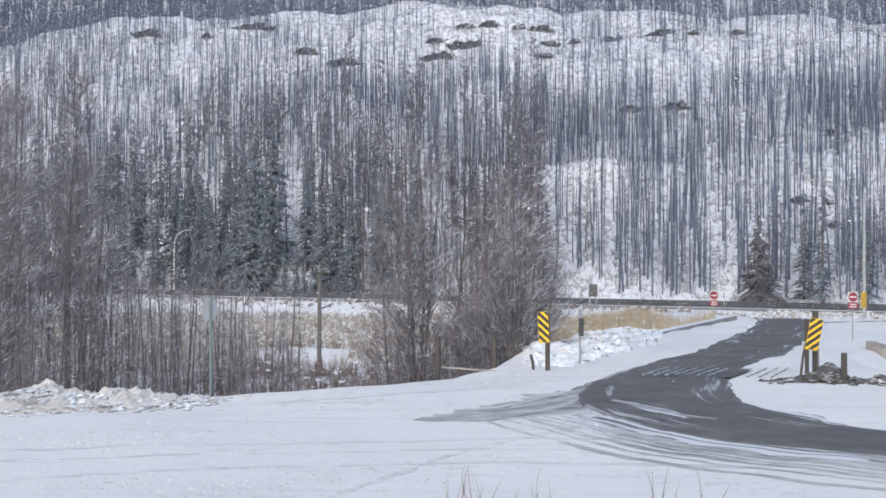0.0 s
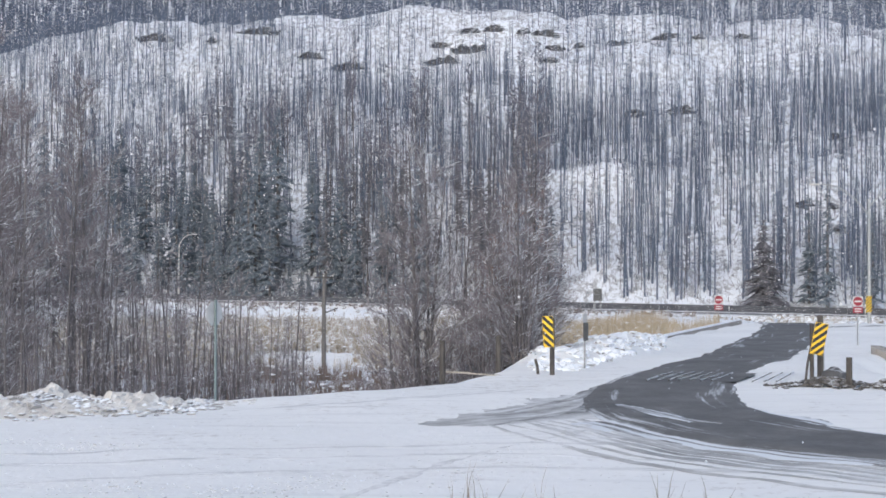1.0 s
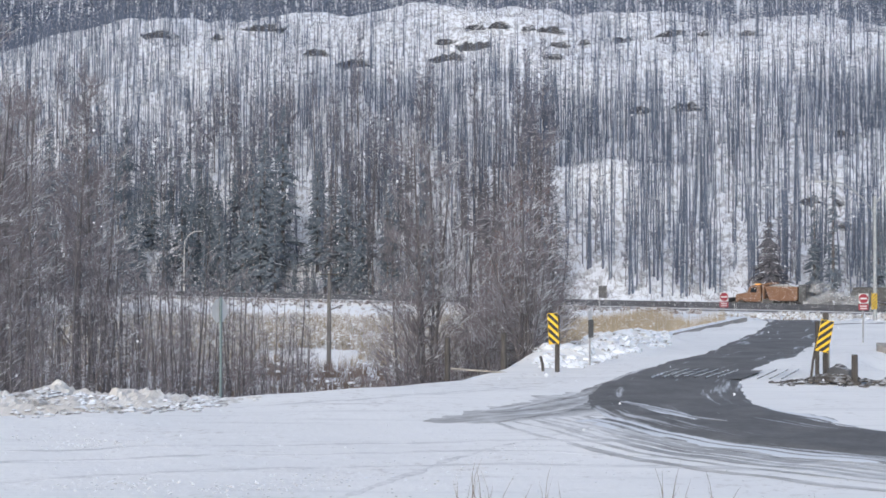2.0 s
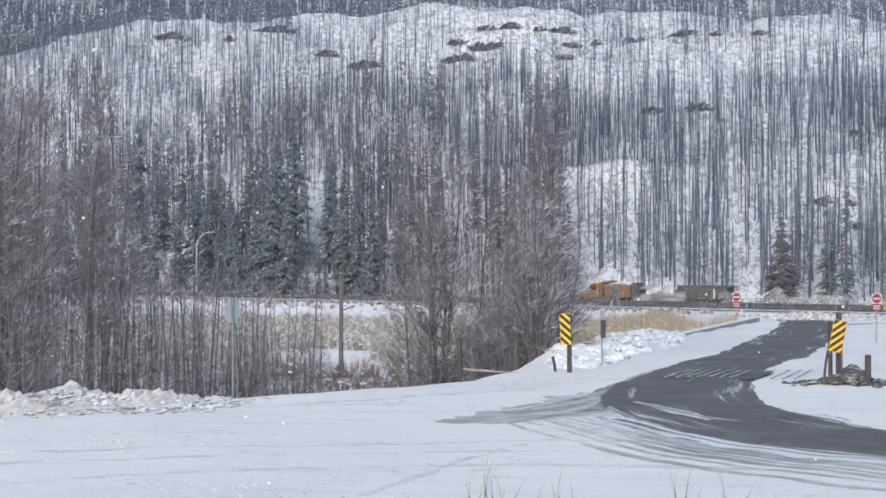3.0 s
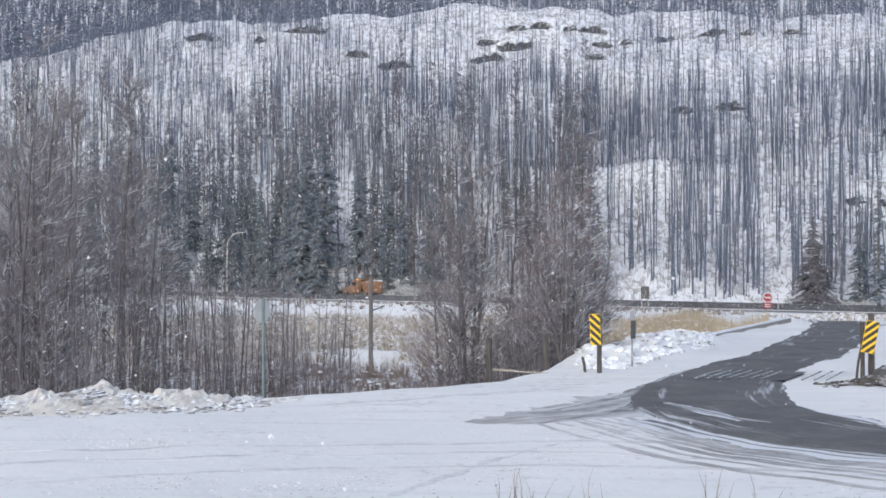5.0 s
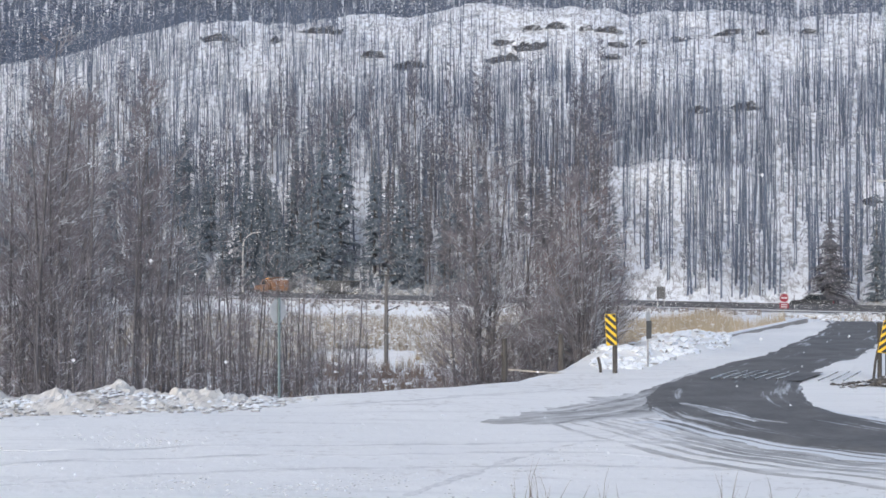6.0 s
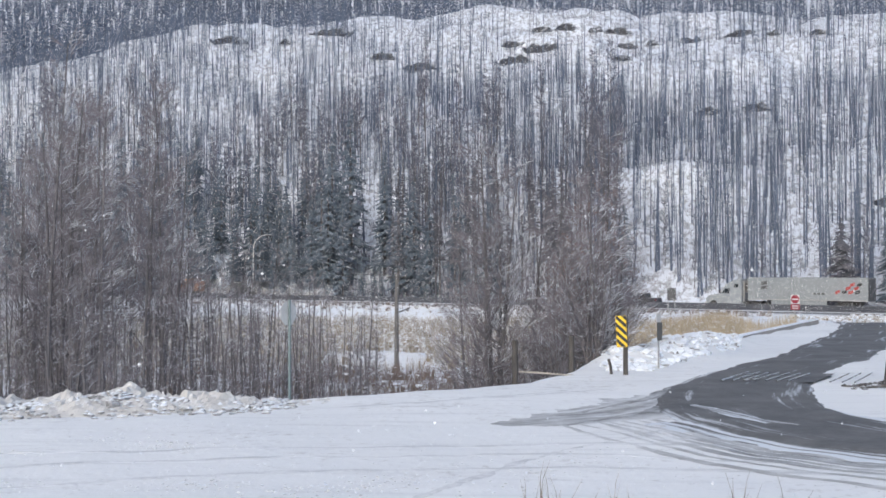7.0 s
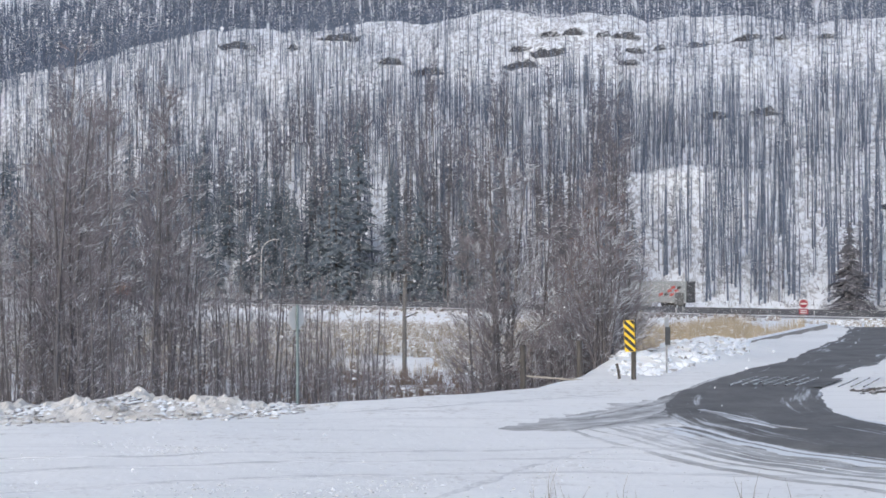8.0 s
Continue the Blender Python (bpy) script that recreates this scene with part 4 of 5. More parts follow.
def lumps(name, mat, places, label, category, lift=lambda x, y: 0.0):
    """Many small clods as one mass; places: x, y, size."""
    base = []
    for i in range(5):
        bm = boulder(1, 0.9, 0.7, 60 + i, 1, 0.5)
        bm.verts.ensure_lookup_table()
        base.append(([tuple(v.co) for v in bm.verts], [tuple(v.index for v in f.verts) for f in bm.faces]))
        bm.free()
    g = Geo()
    for i, (x, y, s) in enumerate(places):
        v, f = base[i % 5]
        c, d = math.cos(i * 1.7), math.sin(i * 1.7)
        z = gz(x, y)
        g.add([(x + s * (c * a - d * b), y + s * (d * a + c * b), z + lift(x, y) + s * e * 0.8) for a, b, e in v], f)
    return tagged(new(name, g.mesh(name, mat)), label, category, kind="stuff")


pl = []
for i in range(1500):
    x = q.uniform(-20, -5.2)
    y = float(np.interp(x, [-24, -14, -6.3, -4.6], [25.6, 28.4, 30.6, 31.9])) + q.gauss(-0.75, 0.45)
    pl.append((x, y, q.uniform(0.03, 0.13)))
lumps("snow_clods", MAT_CLOD, pl, "dirty clods of ploughed snow along the bank", "snow clods", bank_rise)
pl = [(q.uniform(-9, 8.0), q.uniform(18.2, 27), q.uniform(0.006, 0.022)) for _ in range(520)]
for cx_, cy_, cn in ((-2.5, 19.4, 70), (-4.9, 19.5, 90), (-6.4, 23.9, 70), (-7.6, 24.6, 40), (-1.9, 20.4, 50), (-3.4, 19.0, 50), (-8.2, 19.8, 50)):
    pl += [(q.gauss(cx_, 0.45), q.gauss(cy_, 0.35), q.uniform(0.01, 0.032)) for _ in range(cn)]
pl += [(q.gauss(-0.8, 0.5) + 0.12 * k, 18.8 + 0.25 * k, q.uniform(0.012, 0.035)) for k in range(24) for _ in range(3)]
MAT_CRUMB = snow_topped("gritty_crumb", (0.30, 0.295, 0.29), (0.56, 0.56, 0.57), 0.4, 3.0)
lumps("lot_crumbs", MAT_CRUMB, [p for p in pl if p[1] < 30], "crumbs of dirty snow scattered over the lot", "snow crumbs")
pl = [(q.gauss(10.2, 0.6), q.gauss(35.6, 0.3), q.uniform(0.04, 0.12)) for _ in range(300)] + [(q.gauss(11.55, 0.18), q.gauss(35.0, 0.25), q.uniform(0.04, 0.12)) for _ in range(70)]
lumps("mud_pile", MAT_MUD, pl, "pile of dark frozen mud flecked with snow", "mud pile", lambda x, y: 0.22 * math.exp(-((x - 10.2) / 0.8) ** 2 - ((y - 35.6) / 0.4) ** 2) + 0.2 * math.exp(-((x - 11.55) / 0.3) ** 2 - ((y - 35) / 0.3) ** 2))
pl = [(q.uniform(2.6, 9.6), q.uniform(40.5, 60), q.uniform(0.06, 0.26)) for _ in range(1500)]
MAT_RIPRAP = snow_topped("snowed_rock", (0.16, 0.155, 0.15), (0.34, 0.33, 0.32), 0.76, 1.6)
lumps("snowy_rocks", MAT_RIPRAP, [(x, y, s) for x, y, s in pl if -6.6 < (x - float(road_x(y))) * 0.94 < -3.6 - 0.02 * (y - 40)], "rocks buried in snow on the road bank", "rocks")


# ---------------------------------------------------------------- signs, posts and rails
MAT_STEEL = plain("galvanised_steel", (0.26, 0.27, 0.28), (0.42, 0.43, 0.44), 0.5, 0.6, 5)
MAT_WOOD = plain("weathered_post", (0.04, 0.037, 0.036), (0.105, 0.097, 0.092), 0.9, 0, 5, 0.01, (3, 3, 0.4), vary=0.1)
MAT_YELLOW = plain("sign_yellow", (0.78, 0.50, 0.02), (0.88, 0.60, 0.04), 0.45, scale=3)
MAT_BLACK = plain("sign_black", (0.018, 0.018, 0.02), (0.04, 0.04, 0.042), 0.5, scale=3)
MAT_RED = plain("sign_red", (0.21, 0.014, 0.032), (0.29, 0.026, 0.046), 0.45, scale=3)
MAT_WHITE = plain("sign_white", (0.50, 0.51, 0.53), (0.64, 0.65, 0.66), 0.5, scale=3)
MAT_BACK = plain("sign_back", (0.44, 0.445, 0.45), (0.58, 0.585, 0.585), 0.6, 0.0, 4)
MAT_GREYPANEL = plain("dull_dark_panel", (0.06, 0.063, 0.066), (0.11, 0.114, 0.118), 0.7, 0.0, 4)
MAT_TEAL = plain("teal_post", (0.15, 0.20, 0.21), (0.22, 0.275, 0.285), 0.6, 0.2, 4)


def prism(profile, y0, y1, bevel=0.0):
    """A side outline of (x, z) drawn across from y0 to y1, edges rounded."""
    bm = bmesh.new()
    a = [bm.verts.new((x, y0, z)) for x, z in profile]
    b = [bm.verts.new((x, y1, z)) for x, z in profile]
    n = len(profile)
    bm.faces.new(a)
    bm.faces.new(b[::-1])
    for i in range(n):
        bm.faces.new((a[i], b[i], b[(i + 1) % n], a[(i + 1) % n]))
    bmesh.ops.recalc_face_normals(bm, faces=bm.faces[:])
    if bevel:
        bmesh.ops.bevel(bm, geom=bm.edges[:], offset=bevel, segments=2, profile=0.5, affect="EDGES")
    return bm


def post_geo(r, h, sides=10, x=0.0, y=0.0, lean=(0, 0)):
    g = Geo()
    g.tube([(x, y, -0.4), (x + lean[0] * 0.5, y + lean[1] * 0.5, h * 0.5), (x + lean[0], y + lean[1], h)], [r, r, r * 0.96], sides, cap=True)
    return g


def clipped_stripes(w, h, n, slope):
    """Slanting stripes across a panel of w by h, cut off at its edges: lists of (x, z)."""
    out = []
    pitch = h / n
    for i in range(-3, n + 3):
        z0 = i * pitch
        poly = [(-w / 2, z0 - slope * w / 2), (w / 2, z0 + slope * w / 2), (w / 2, z0 + slope * w / 2 + pitch * 0.56), (-w / 2, z0 - slope * w / 2 + pitch * 0.56)]
        for edge, above in ((0.012, True), (h - 0.012, False)):
            cut = []
            for j, p in enumerate(poly):
                o = poly[j - 1]
                pin, oin = (p[1] >= edge) == above, (o[1] >= edge) == above
                if pin != oin:
                    k = (edge - o[1]) / (p[1] - o[1])
                    cut.append((o[0] + k * (p[0] - o[0]), edge))
                if pin:
                    cut.append(p)
            poly = cut
            if not poly:
                break
        if len(poly) > 2:
            out.append(poly)
    return out


def hazard_marker(x, y, z, w, h, slope, tilt, label, post_mat, post_dx, post_r):
    """A black and yellow striped bridge marker on its post; z is the panel's lower edge over the ground."""
    ob = thing("hazard_marker", label, "road sign", pose(x, y, gz(x, y)))
    part("post", post_geo(post_r, z + h * 0.94, 8, post_dx, 0.06), post_mat, ob, "dark weathered post")
    panel = part("panel", rounded(w, 0.02, h, 0.008), MAT_YELLOW, ob, "yellow panel with black slanting stripes")
    panel.matrix_local = pose(0, -0.03, z, 0, tilt, 0)
    for poly in clipped_stripes(w - 0.014, h, 4, slope):
        part("stripe", prism(poly, -0.0145, -0.0105), MAT_BLACK, panel)
    return ob


hl = hazard_marker(2.99, 39.2, 0.82, 0.31, 0.92, -1.0, -3, "black and yellow striped marker on a dark post", MAT_WOOD, 0.10, 0.075)
hr = hazard_marker(10.36, 37.4, 0.72, 0.37, 0.90, 1.0, 11, "leaning black and yellow striped marker beside the road", MAT_WOOD, -0.1, 0.06)
part("brace", post_geo(0.035, 0.95, 8, -0.32, 0.04, (0.2, 0.02)), MAT_WOOD, hr)


def wood_post(x, y, h, r, label, lean=(0, 0), mat=None, over=None):
    ob = thing("wooden_post", label, "post", pose(x, y, gz(x, y) if over is None else over), group="posts along the lot")
    part("shaft", post_geo(r, h, 9, lean=lean), mat or MAT_WOOD, ob)
    return ob


wood_post(10.62, 37.9, 1.80, 0.085, "thick wooden post behind the striped marker")
wood_post(10.66, 35.3, 0.80, 0.085, "short dark wooden bollard in the snow")
wood_post(2.72, 39.4, 0.45, 0.045, "leaning broken stake beside the striped marker", (-0.12, 0))
wood_post(-0.16, 40.2, 1.3, 0.09, "weathered fence post behind the lot edge", over=-0.35)
wood_post(1.56, 40.6, 1.42, 0.09, "weathered fence post behind the lot edge", over=-0.35)
wood_post(10.85, 38.4, 1.45, 0.03, "thin steel stake beside the striped marker", mat=MAT_STEEL)
g = Geo()
g.tube([(-0.05, 38.9, 0.12), (0.8, 38.95, 0.05), (1.6, 39.1, -0.02)], [0.028, 0.028, 0.025], 8, cap=True)
tagged(new("fence_rail", g.mesh("fence_rail", plain("pale_wood", (0.26, 0.24, 0.21), (0.42, 0.39, 0.35), 0.85, 0, 4))), "fallen wooden fence rail between two posts", "fence rail")
me = bpy.data.meshes.new("boulder")
bm = boulder(0.34, 0.25, 0.3, 7, 3, 0.3)
bm.to_mesh(me)
bm.free()
me.materials.append(MAT_ROCK)
tagged(new("boulder", me), "dark stone beside the striped marker", "rock").matrix_world = pose(10.75, 37.0, gz(10.75, 37.0) + 0.08)

# small edge-on sign on a steel post
ob = thing("road_sign", "small grey sign seen almost edge-on by the snowy rocks", "road sign", pose(4.25, 41.2, gz(4.25, 41.2)))
part("post", post_geo(0.03, 1.7), MAT_STEEL, ob)
pn = part("panel", rounded(0.30, 0.015, 0.28, 0.005), MAT_BACK, ob)
pn.matrix_local = pose(0, -0.045, 1.42, 0, 0, 58)
pn = part("lower_panel", rounded(0.2, 0.02, 0.56, 0.006), MAT_GREYPANEL, ob, "dark edge-on panel")
pn.matrix_local = pose(0.03, -0.06, 0.86, 0, 0, 35)

# back of an octagonal stop sign on a teal post
ob = thing("stop_sign", "back of an octagonal sign on a teal post", "road sign", pose(-5.8, 33.2, gz(-5.8, 33.2), 0, 0, 60))
base = gz(-5.8, 33.2)
part("post", rounded(0.055, 0.055, 2.38 - base + 0.4, 0.01, (0, 0, -0.4)), MAT_TEAL, ob, "teal square post")
r8 = 0.30 / math.cos(math.pi / 8)
pn = part("panel", prism([(r8 * math.cos(math.pi / 8 + i * math.pi / 4), r8 * math.sin(math.pi / 8 + i * math.pi / 4)) for i in range(8)], 0.0, 0.012, 0.003), MAT_BACK, ob, "bare metal sign back")
pn.matrix_local = pose(0, 0.04, 2.04 - base)


def no_entry(x, y, z, w, label, turn=0):
    """A red disc with a white bar over a small red tab, on a steel post; z is the disc's middle over the ground."""
    ob = thing("no_entry_sign", label, "road sign", pose(x, y, gz(x, y), 0, 0, turn))
    part("post", post_geo(0.03, z + w * 0.5, 8, 0, 0.05), MAT_STEEL, ob)
    pn = part("panel", rounded(w, 0.015, w, 0.006, (0, 0, z - w / 2)), MAT_WHITE, ob, "white square panel")
    d = Geo()
    d.add([(w * 0.47 * math.cos(a * math.pi / 14), yy_, z + w * 0.47 * math.sin(a * math.pi / 14)) for yy_ in (-0.0135, -0.009) for a in range(28)],
          [tuple(range(28)), tuple(range(28, 56))[::-1]] + [(i, (i + 1) % 28, 28 + (i + 1) % 28, 28 + i) for i in range(28)])
    part("disc", d, MAT_RED, pn, "red disc")
    part("bar", rounded(w * 0.7, 0.004, w * 0.16, 0.001, (0, -0.016, z - w * 0.08)), MAT_WHITE, pn, "white bar")
    tb = part("tab", rounded(w, 0.015, w * 0.62, 0.006, (0, 0, z - w * 1.18)), MAT_RED, ob, "red tab with white bars")
    for k in (0.12, 0.36):
        part("text_bar", rounded(w * 0.7, 0.004, w * 0.11, 0.001, (0, -0.0105, z - w * 1.18 + w * k)), MAT_WHITE, tb)
    return ob


no_entry(20.4, 100.0, 0.45 - gz(20.4, 100), 0.66, "red no-entry sign with tab at the road end")
base = gz(17.9, 58)
no_entry(17.9, 58.0, 1.60 - base, 0.43, "red no-entry sign on a thin post beside the road")

# concrete wall along the side road, in cast lengths with snow on top
wall = thing("roadside_barrier", "low snow-capped concrete barrier along the side road", "barrier")
A, B = Vector((8.0, 59.5)), Vector((20.9, 95.0))
n_seg = 11
d2 = (B - A) / n_seg
turn = math.degrees(math.atan2(d2.y, d2.x))
g = Geo()
Ls = d2.length - 0.05
g.add([(x, y, z) for x in (-Ls / 2, Ls / 2) for y, z in [(-0.22, -0.6), (-0.16, 0.2), (-0.1, 0.52), (0.1, 0.52), (0.16, 0.2), (0.22, -0.6)]],
      [(i, i + 1, i + 7, i + 6) for i in range(5)] + [tuple(range(6))[::-1], tuple(range(6, 12))])
MAT_WALL = plain("pale_concrete", (0.23, 0.215, 0.20), (0.40, 0.375, 0.35), 0.85, scale=1.4, bump_by=0.01, vary=0.1)
wall_mesh = g.mesh("wall_block", MAT_WALL)
cap = rounded(Ls + 0.04, 0.30, 0.09, 0.035, (0, 0, 0.505))
cap_mesh = bpy.data.meshes.new("snow_cap")
cap.to_mesh(cap_mesh)
cap.free()
cap_mesh.materials.append(MAT_CAP)
for i in range(n_seg):
    c = A + d2 * (i + 0.5)
    z = float(-0.0217 * (c.y - 42)) - 0.50 + 0.028 * i
    rise = math.degrees(math.atan2(-0.0217 * d2.y + 0.028, d2.length))
    for nm, me in (("wall_block", wall_mesh), ("snow_cap", cap_mesh)):
        ob = new(nm, me)
        ob.parent = wall
        ob.matrix_world = pose(c.x, c.y, z, 0, -rise, turn)

# curved concrete wing wall over the creek
bm = bmesh.new()
ring = []
for i in range(13):
    a = radians(200 - 9 * i)
    for rr in (2.6, 2.3):
        for z in (-2.6, 0.1 - 0.012 * (i - 4) ** 2):
            ring.append(bm.verts.new((18.8 + rr * math.cos(a), 50.5 + rr * math.sin(a), z)))
for i in range(12):
    o, p = ring[4 * i:4 * i + 4], ring[4 * i + 4:4 * i + 8]
    for j, k in ((0, 1), (1, 3), (3, 2), (2, 0)):
        bm.faces.new((o[j], o[k], p[k], p[j]))
bm.faces.new(ring[:2] + [ring[3], ring[2]])
bm.faces.new([ring[-4], ring[-3], ring[-1], ring[-2]])
bmesh.ops.recalc_face_normals(bm, faces=bm.faces[:])
me = bpy.data.meshes.new("wing_wall")
bm.to_mesh(me)
bm.free()
me.materials.append(MAT_WALL)
tagged(new("wing_wall", me), "curved concrete wing wall beside the side road", "wall")

# steel grid let into the road
MAT_GRIME0 = snow_topped("snow_dusted_bar", (0.06, 0.055, 0.05), (0.14, 0.13, 0.12), 0.55, 4)
grid = thing("cattle_guard", "steel cattle guard let into the side road", "cattle guard")
slab = Geo()
ca, sa = 0.38, 0.925
def gp(a, b, lift):
    x, y = 6.95 + ca * b + sa * a, 37.9 + sa * b - ca * a * 0.15
    return (x, y, gz(x, y) + lift)


for i in range(10):
    a0, a1 = -1.5 + 0.32 * i, -1.5 + 0.32 * (i + 1)
    slab.add([gp(a0, -1.7, 0.056), gp(a1, -1.7, 0.056), gp(a1, 1.7, 0.056), gp(a0, 1.7, 0.056)], [(0, 1, 2, 3)])
MAT_SLAB = asphalt("gritty_deck", 0.18)
part("deck", slab, MAT_SLAB, grid, "grey snow-dusted deck")
for a in [-0.95, -0.62, -0.3, 0.0, 0.32, 0.64, 0.95, 2.15, 2.5, 2.85]:
    g = Geo()
    g.tube([gp(a, -1.65, 0.075), gp(a, 0, 0.078), gp(a, 1.65, 0.075)], [0.022, 0.022, 0.022], 6, cap=True)
    part("bar", g, MAT_GRIME0, grid)

# ---------------------------------------------------------------- lamps, pole and wires
def curve_pts(a, b, lift, n=9):
    a, b = Vector(a), Vector(b)
    return [a.lerp(b, i / (n - 1)) + Vector((0, 0, lift * math.sin(math.pi * i / (n - 1)))) for i in range(n)]


MAT_LAMP = plain("dull_lamp_steel", (0.30, 0.32, 0.34), (0.42, 0.44, 0.46), 0.5, 0.5, 3)
x, y = 33.3, 105.0
z0 = gz(x, y)
lamp = thing("street_lamp", "tall two-armed steel street lamp with a striped marker", "street lamp", pose(x, y, z0))
g = Geo()
g.tube([(0, 0, -0.5), (0, 0, 4), (0, 0, 8.3 - z0)], [0.16, 0.13, 0.10], 10, cap=True)
part("pole", g, MAT_LAMP, lamp)
for sgn, z1, ln in ((-1, 7.0, 4.0), (1, 7.6, 4.0)):
    g = Geo()
    g.tube(curve_pts((0, 0, z1 - z0), (sgn * ln, 0, z1 + 2.45 - z0), 0.75), [0.06] * 9, 7)
    part("arm", g, MAT_LAMP, lamp)
    part("lamp_head", rounded(0.75, 0.3, 0.14, 0.05, (sgn * (ln + 0.3), 0, z1 + 2.35 - z0)), MAT_BACK, lamp, "grey lamp head")
pn = part("panel", rounded(0.46, 0.03, 1.25, 0.01), MAT_YELLOW, lamp, "yellow panel with black slanting stripes")
pn.matrix_local = pose(-0.1, -0.2, -0.66 - z0)
for poly in clipped_stripes(0.45, 1.25, 5, 1.0):
    part("stripe", prism(poly, -0.0195, -0.0155), MAT_BLACK, pn)

x, y = -48.8, 241.0
z0 = gz(x, y)
lamp = thing("street_lamp", "single-armed street lamp curving over the highway", "street lamp", pose(x, y, z0))
g = Geo()
g.tube([(0, 0, -0.5), (0, 0, 6), (0.05, 0, 8.6)] + [(2.6 * (1 - math.cos(a)) , 0, 8.6 + 2.7 * math.sin(a)) for a in (0.3, 0.6, 0.9, 1.2, 1.5)], [0.16, 0.14, 0.12, 0.11, 0.10, 0.10, 0.09, 0.09], 9, cap=True)
part("pole", g, MAT_BACK, lamp)
part("lamp_head", rounded(0.9, 0.34, 0.16, 0.05, (2.9, 0, 11.2)), MAT_BACK, lamp, "grey lamp head")

x, y = -8.85, 95.0
z0 = gz(x, y)
pole = thing("utility_pole", "weathered wooden utility pole with a short crossarm", "utility pole", pose(x, y, z0))
g = Geo()
g.tube([(0, 0, -0.6), (0, 0, 3), (0.03, 0, 2.45 - z0)], [0.17, 0.155, 0.13], 10, cap=True)
part("shaft", g, plain("grey_pole_wood", (0.09, 0.085, 0.085), (0.19, 0.182, 0.18), 0.9, 0, 3, 0.01, (3, 3, 0.3)), pole)
part("crossarm", rounded(1.3, 0.09, 0.08, 0.01, (0, -0.12, 2.16 - z0)), MAT_WOOD, pole)
for k in (-0.65, 0.0, 0.65):
    g = Geo()
    g.tube([(k, -0.12, 2.24 - z0), (k, -0.12, 2.31 - z0), (k, -0.12, 2.4 - z0)], [0.03, 0.055, 0.03], 8, cap=True)
    part("insulator", g, MAT_BACK, pole)
brace = Geo()
brace.tube([(0.1, 0, -0.35 - z0), (1.0, 0.1, 0.0 - z0)], [0.05, 0.04], 6, cap=True)
part("stub_arm", brace, MAT_WOOD, pole)
for k, end in ((-0.65, (-75, 128, 3.4)), (0.65, (-75, 129.5, 3.4))):
    g = Geo()
    g.tube(curve_pts((x + k, y - 0.12, 2.4), end, -0.6, 24), [0.011] * 24, 4)
    tagged(new("power_line", g.mesh("power_line", MAT_BLACK)), "thin dark overhead wire from the utility pole", "wire", "wires")

# sign back and stakes on the near shoulder
x, y = 18.4, 162.8
z0 = gz(x, y)
ob = thing("road_sign", "back of a grey highway sign on two posts", "road sign", pose(x, y, z0, 0, 0, -12))
for k in (-0.38, 0.38):
    part("post", post_geo(0.05, 3.0, 8, k), MAT_STEEL, ob)
part("panel", rounded(1.05, 0.03, 1.5, 0.01, (0, -0.08, 1.55)), plain("tarnished_sign_back", (0.06, 0.063, 0.068), (0.12, 0.124, 0.13), 0.8, 0.0, 2), ob)
stake = thing("delineator", "thin roadside stake in the shoulder snow", "stake", pose(*along(98, -10.8)), group="stakes on the shoulder")
part("shaft", post_geo(0.05, 1.1, 6), MAT_STEEL, stake)
part("band", rounded(0.11, 0.11, 0.12, 0.01, (0, 0, 0.85)), MAT_WHITE, stake)
for s in (30, 46, 62, 80, 116, 134, 152, 170, 190, 210):
    copy_thing(stake, pose(*along(s, -10.8)))

# ---------------------------------------------------------------- vehicles
MAT_ORANGE = plain("plough_orange", (0.155, 0.080, 0.045), (0.235, 0.128, 0.076), 0.5, 0, 2.5)
MAT_GRIME = plain("road_grime", (0.05, 0.05, 0.052), (0.13, 0.125, 0.12), 0.8, 0, 3)
MAT_TYRE = plain("tyre_rubber", (0.015, 0.015, 0.015), (0.04, 0.04, 0.04), 0.85, 0, 8)
MAT_TRUCK = plain("white_truck_paint", (0.23, 0.255, 0.28), (0.33, 0.355, 0.38), 0.45, 0, 1.5)
MAT_BOX = plain("white_trailer_skin", (0.20, 0.222, 0.242), (0.275, 0.298, 0.318), 0.5, 0, 1.0, 0.004, (4, 1, 0.4))
MAT_GREYBOX = plain("dull_grey_steel", (0.06, 0.063, 0.068), (0.12, 0.124, 0.13), 0.6, 0.3, 1.5)
MAT_CHROME = plain("worn_alloy", (0.5, 0.5, 0.5), (0.65, 0.65, 0.66), 0.3, 0.9, 4)
MAT_CARBLUE = plain("dark_car_paint", (0.018, 0.02, 0.026), (0.045, 0.048, 0.056), 0.35, 0.1, 2)
MAT_GLASS, _n, _l, _b = material("dark_window", 0.08)
_b.inputs["Base Color"].default_value = (0.02, 0.025, 0.03, 1)
MAT_LOGO_RED = plain("logo_red", (0.32, 0.045, 0.045), (0.42, 0.07, 0.065), 0.5, 0, 2)
MAT_LIGHT, _n, _l, _b = material("amber_beacon", 0.4)
_b.inputs["Base Color"].default_value = (0.8, 0.35, 0.05, 1)
_b.inputs["Emission Color"].default_value, _b.inputs["Emission Strength"].default_value = (1, 0.5, 0.1, 1), 0.5


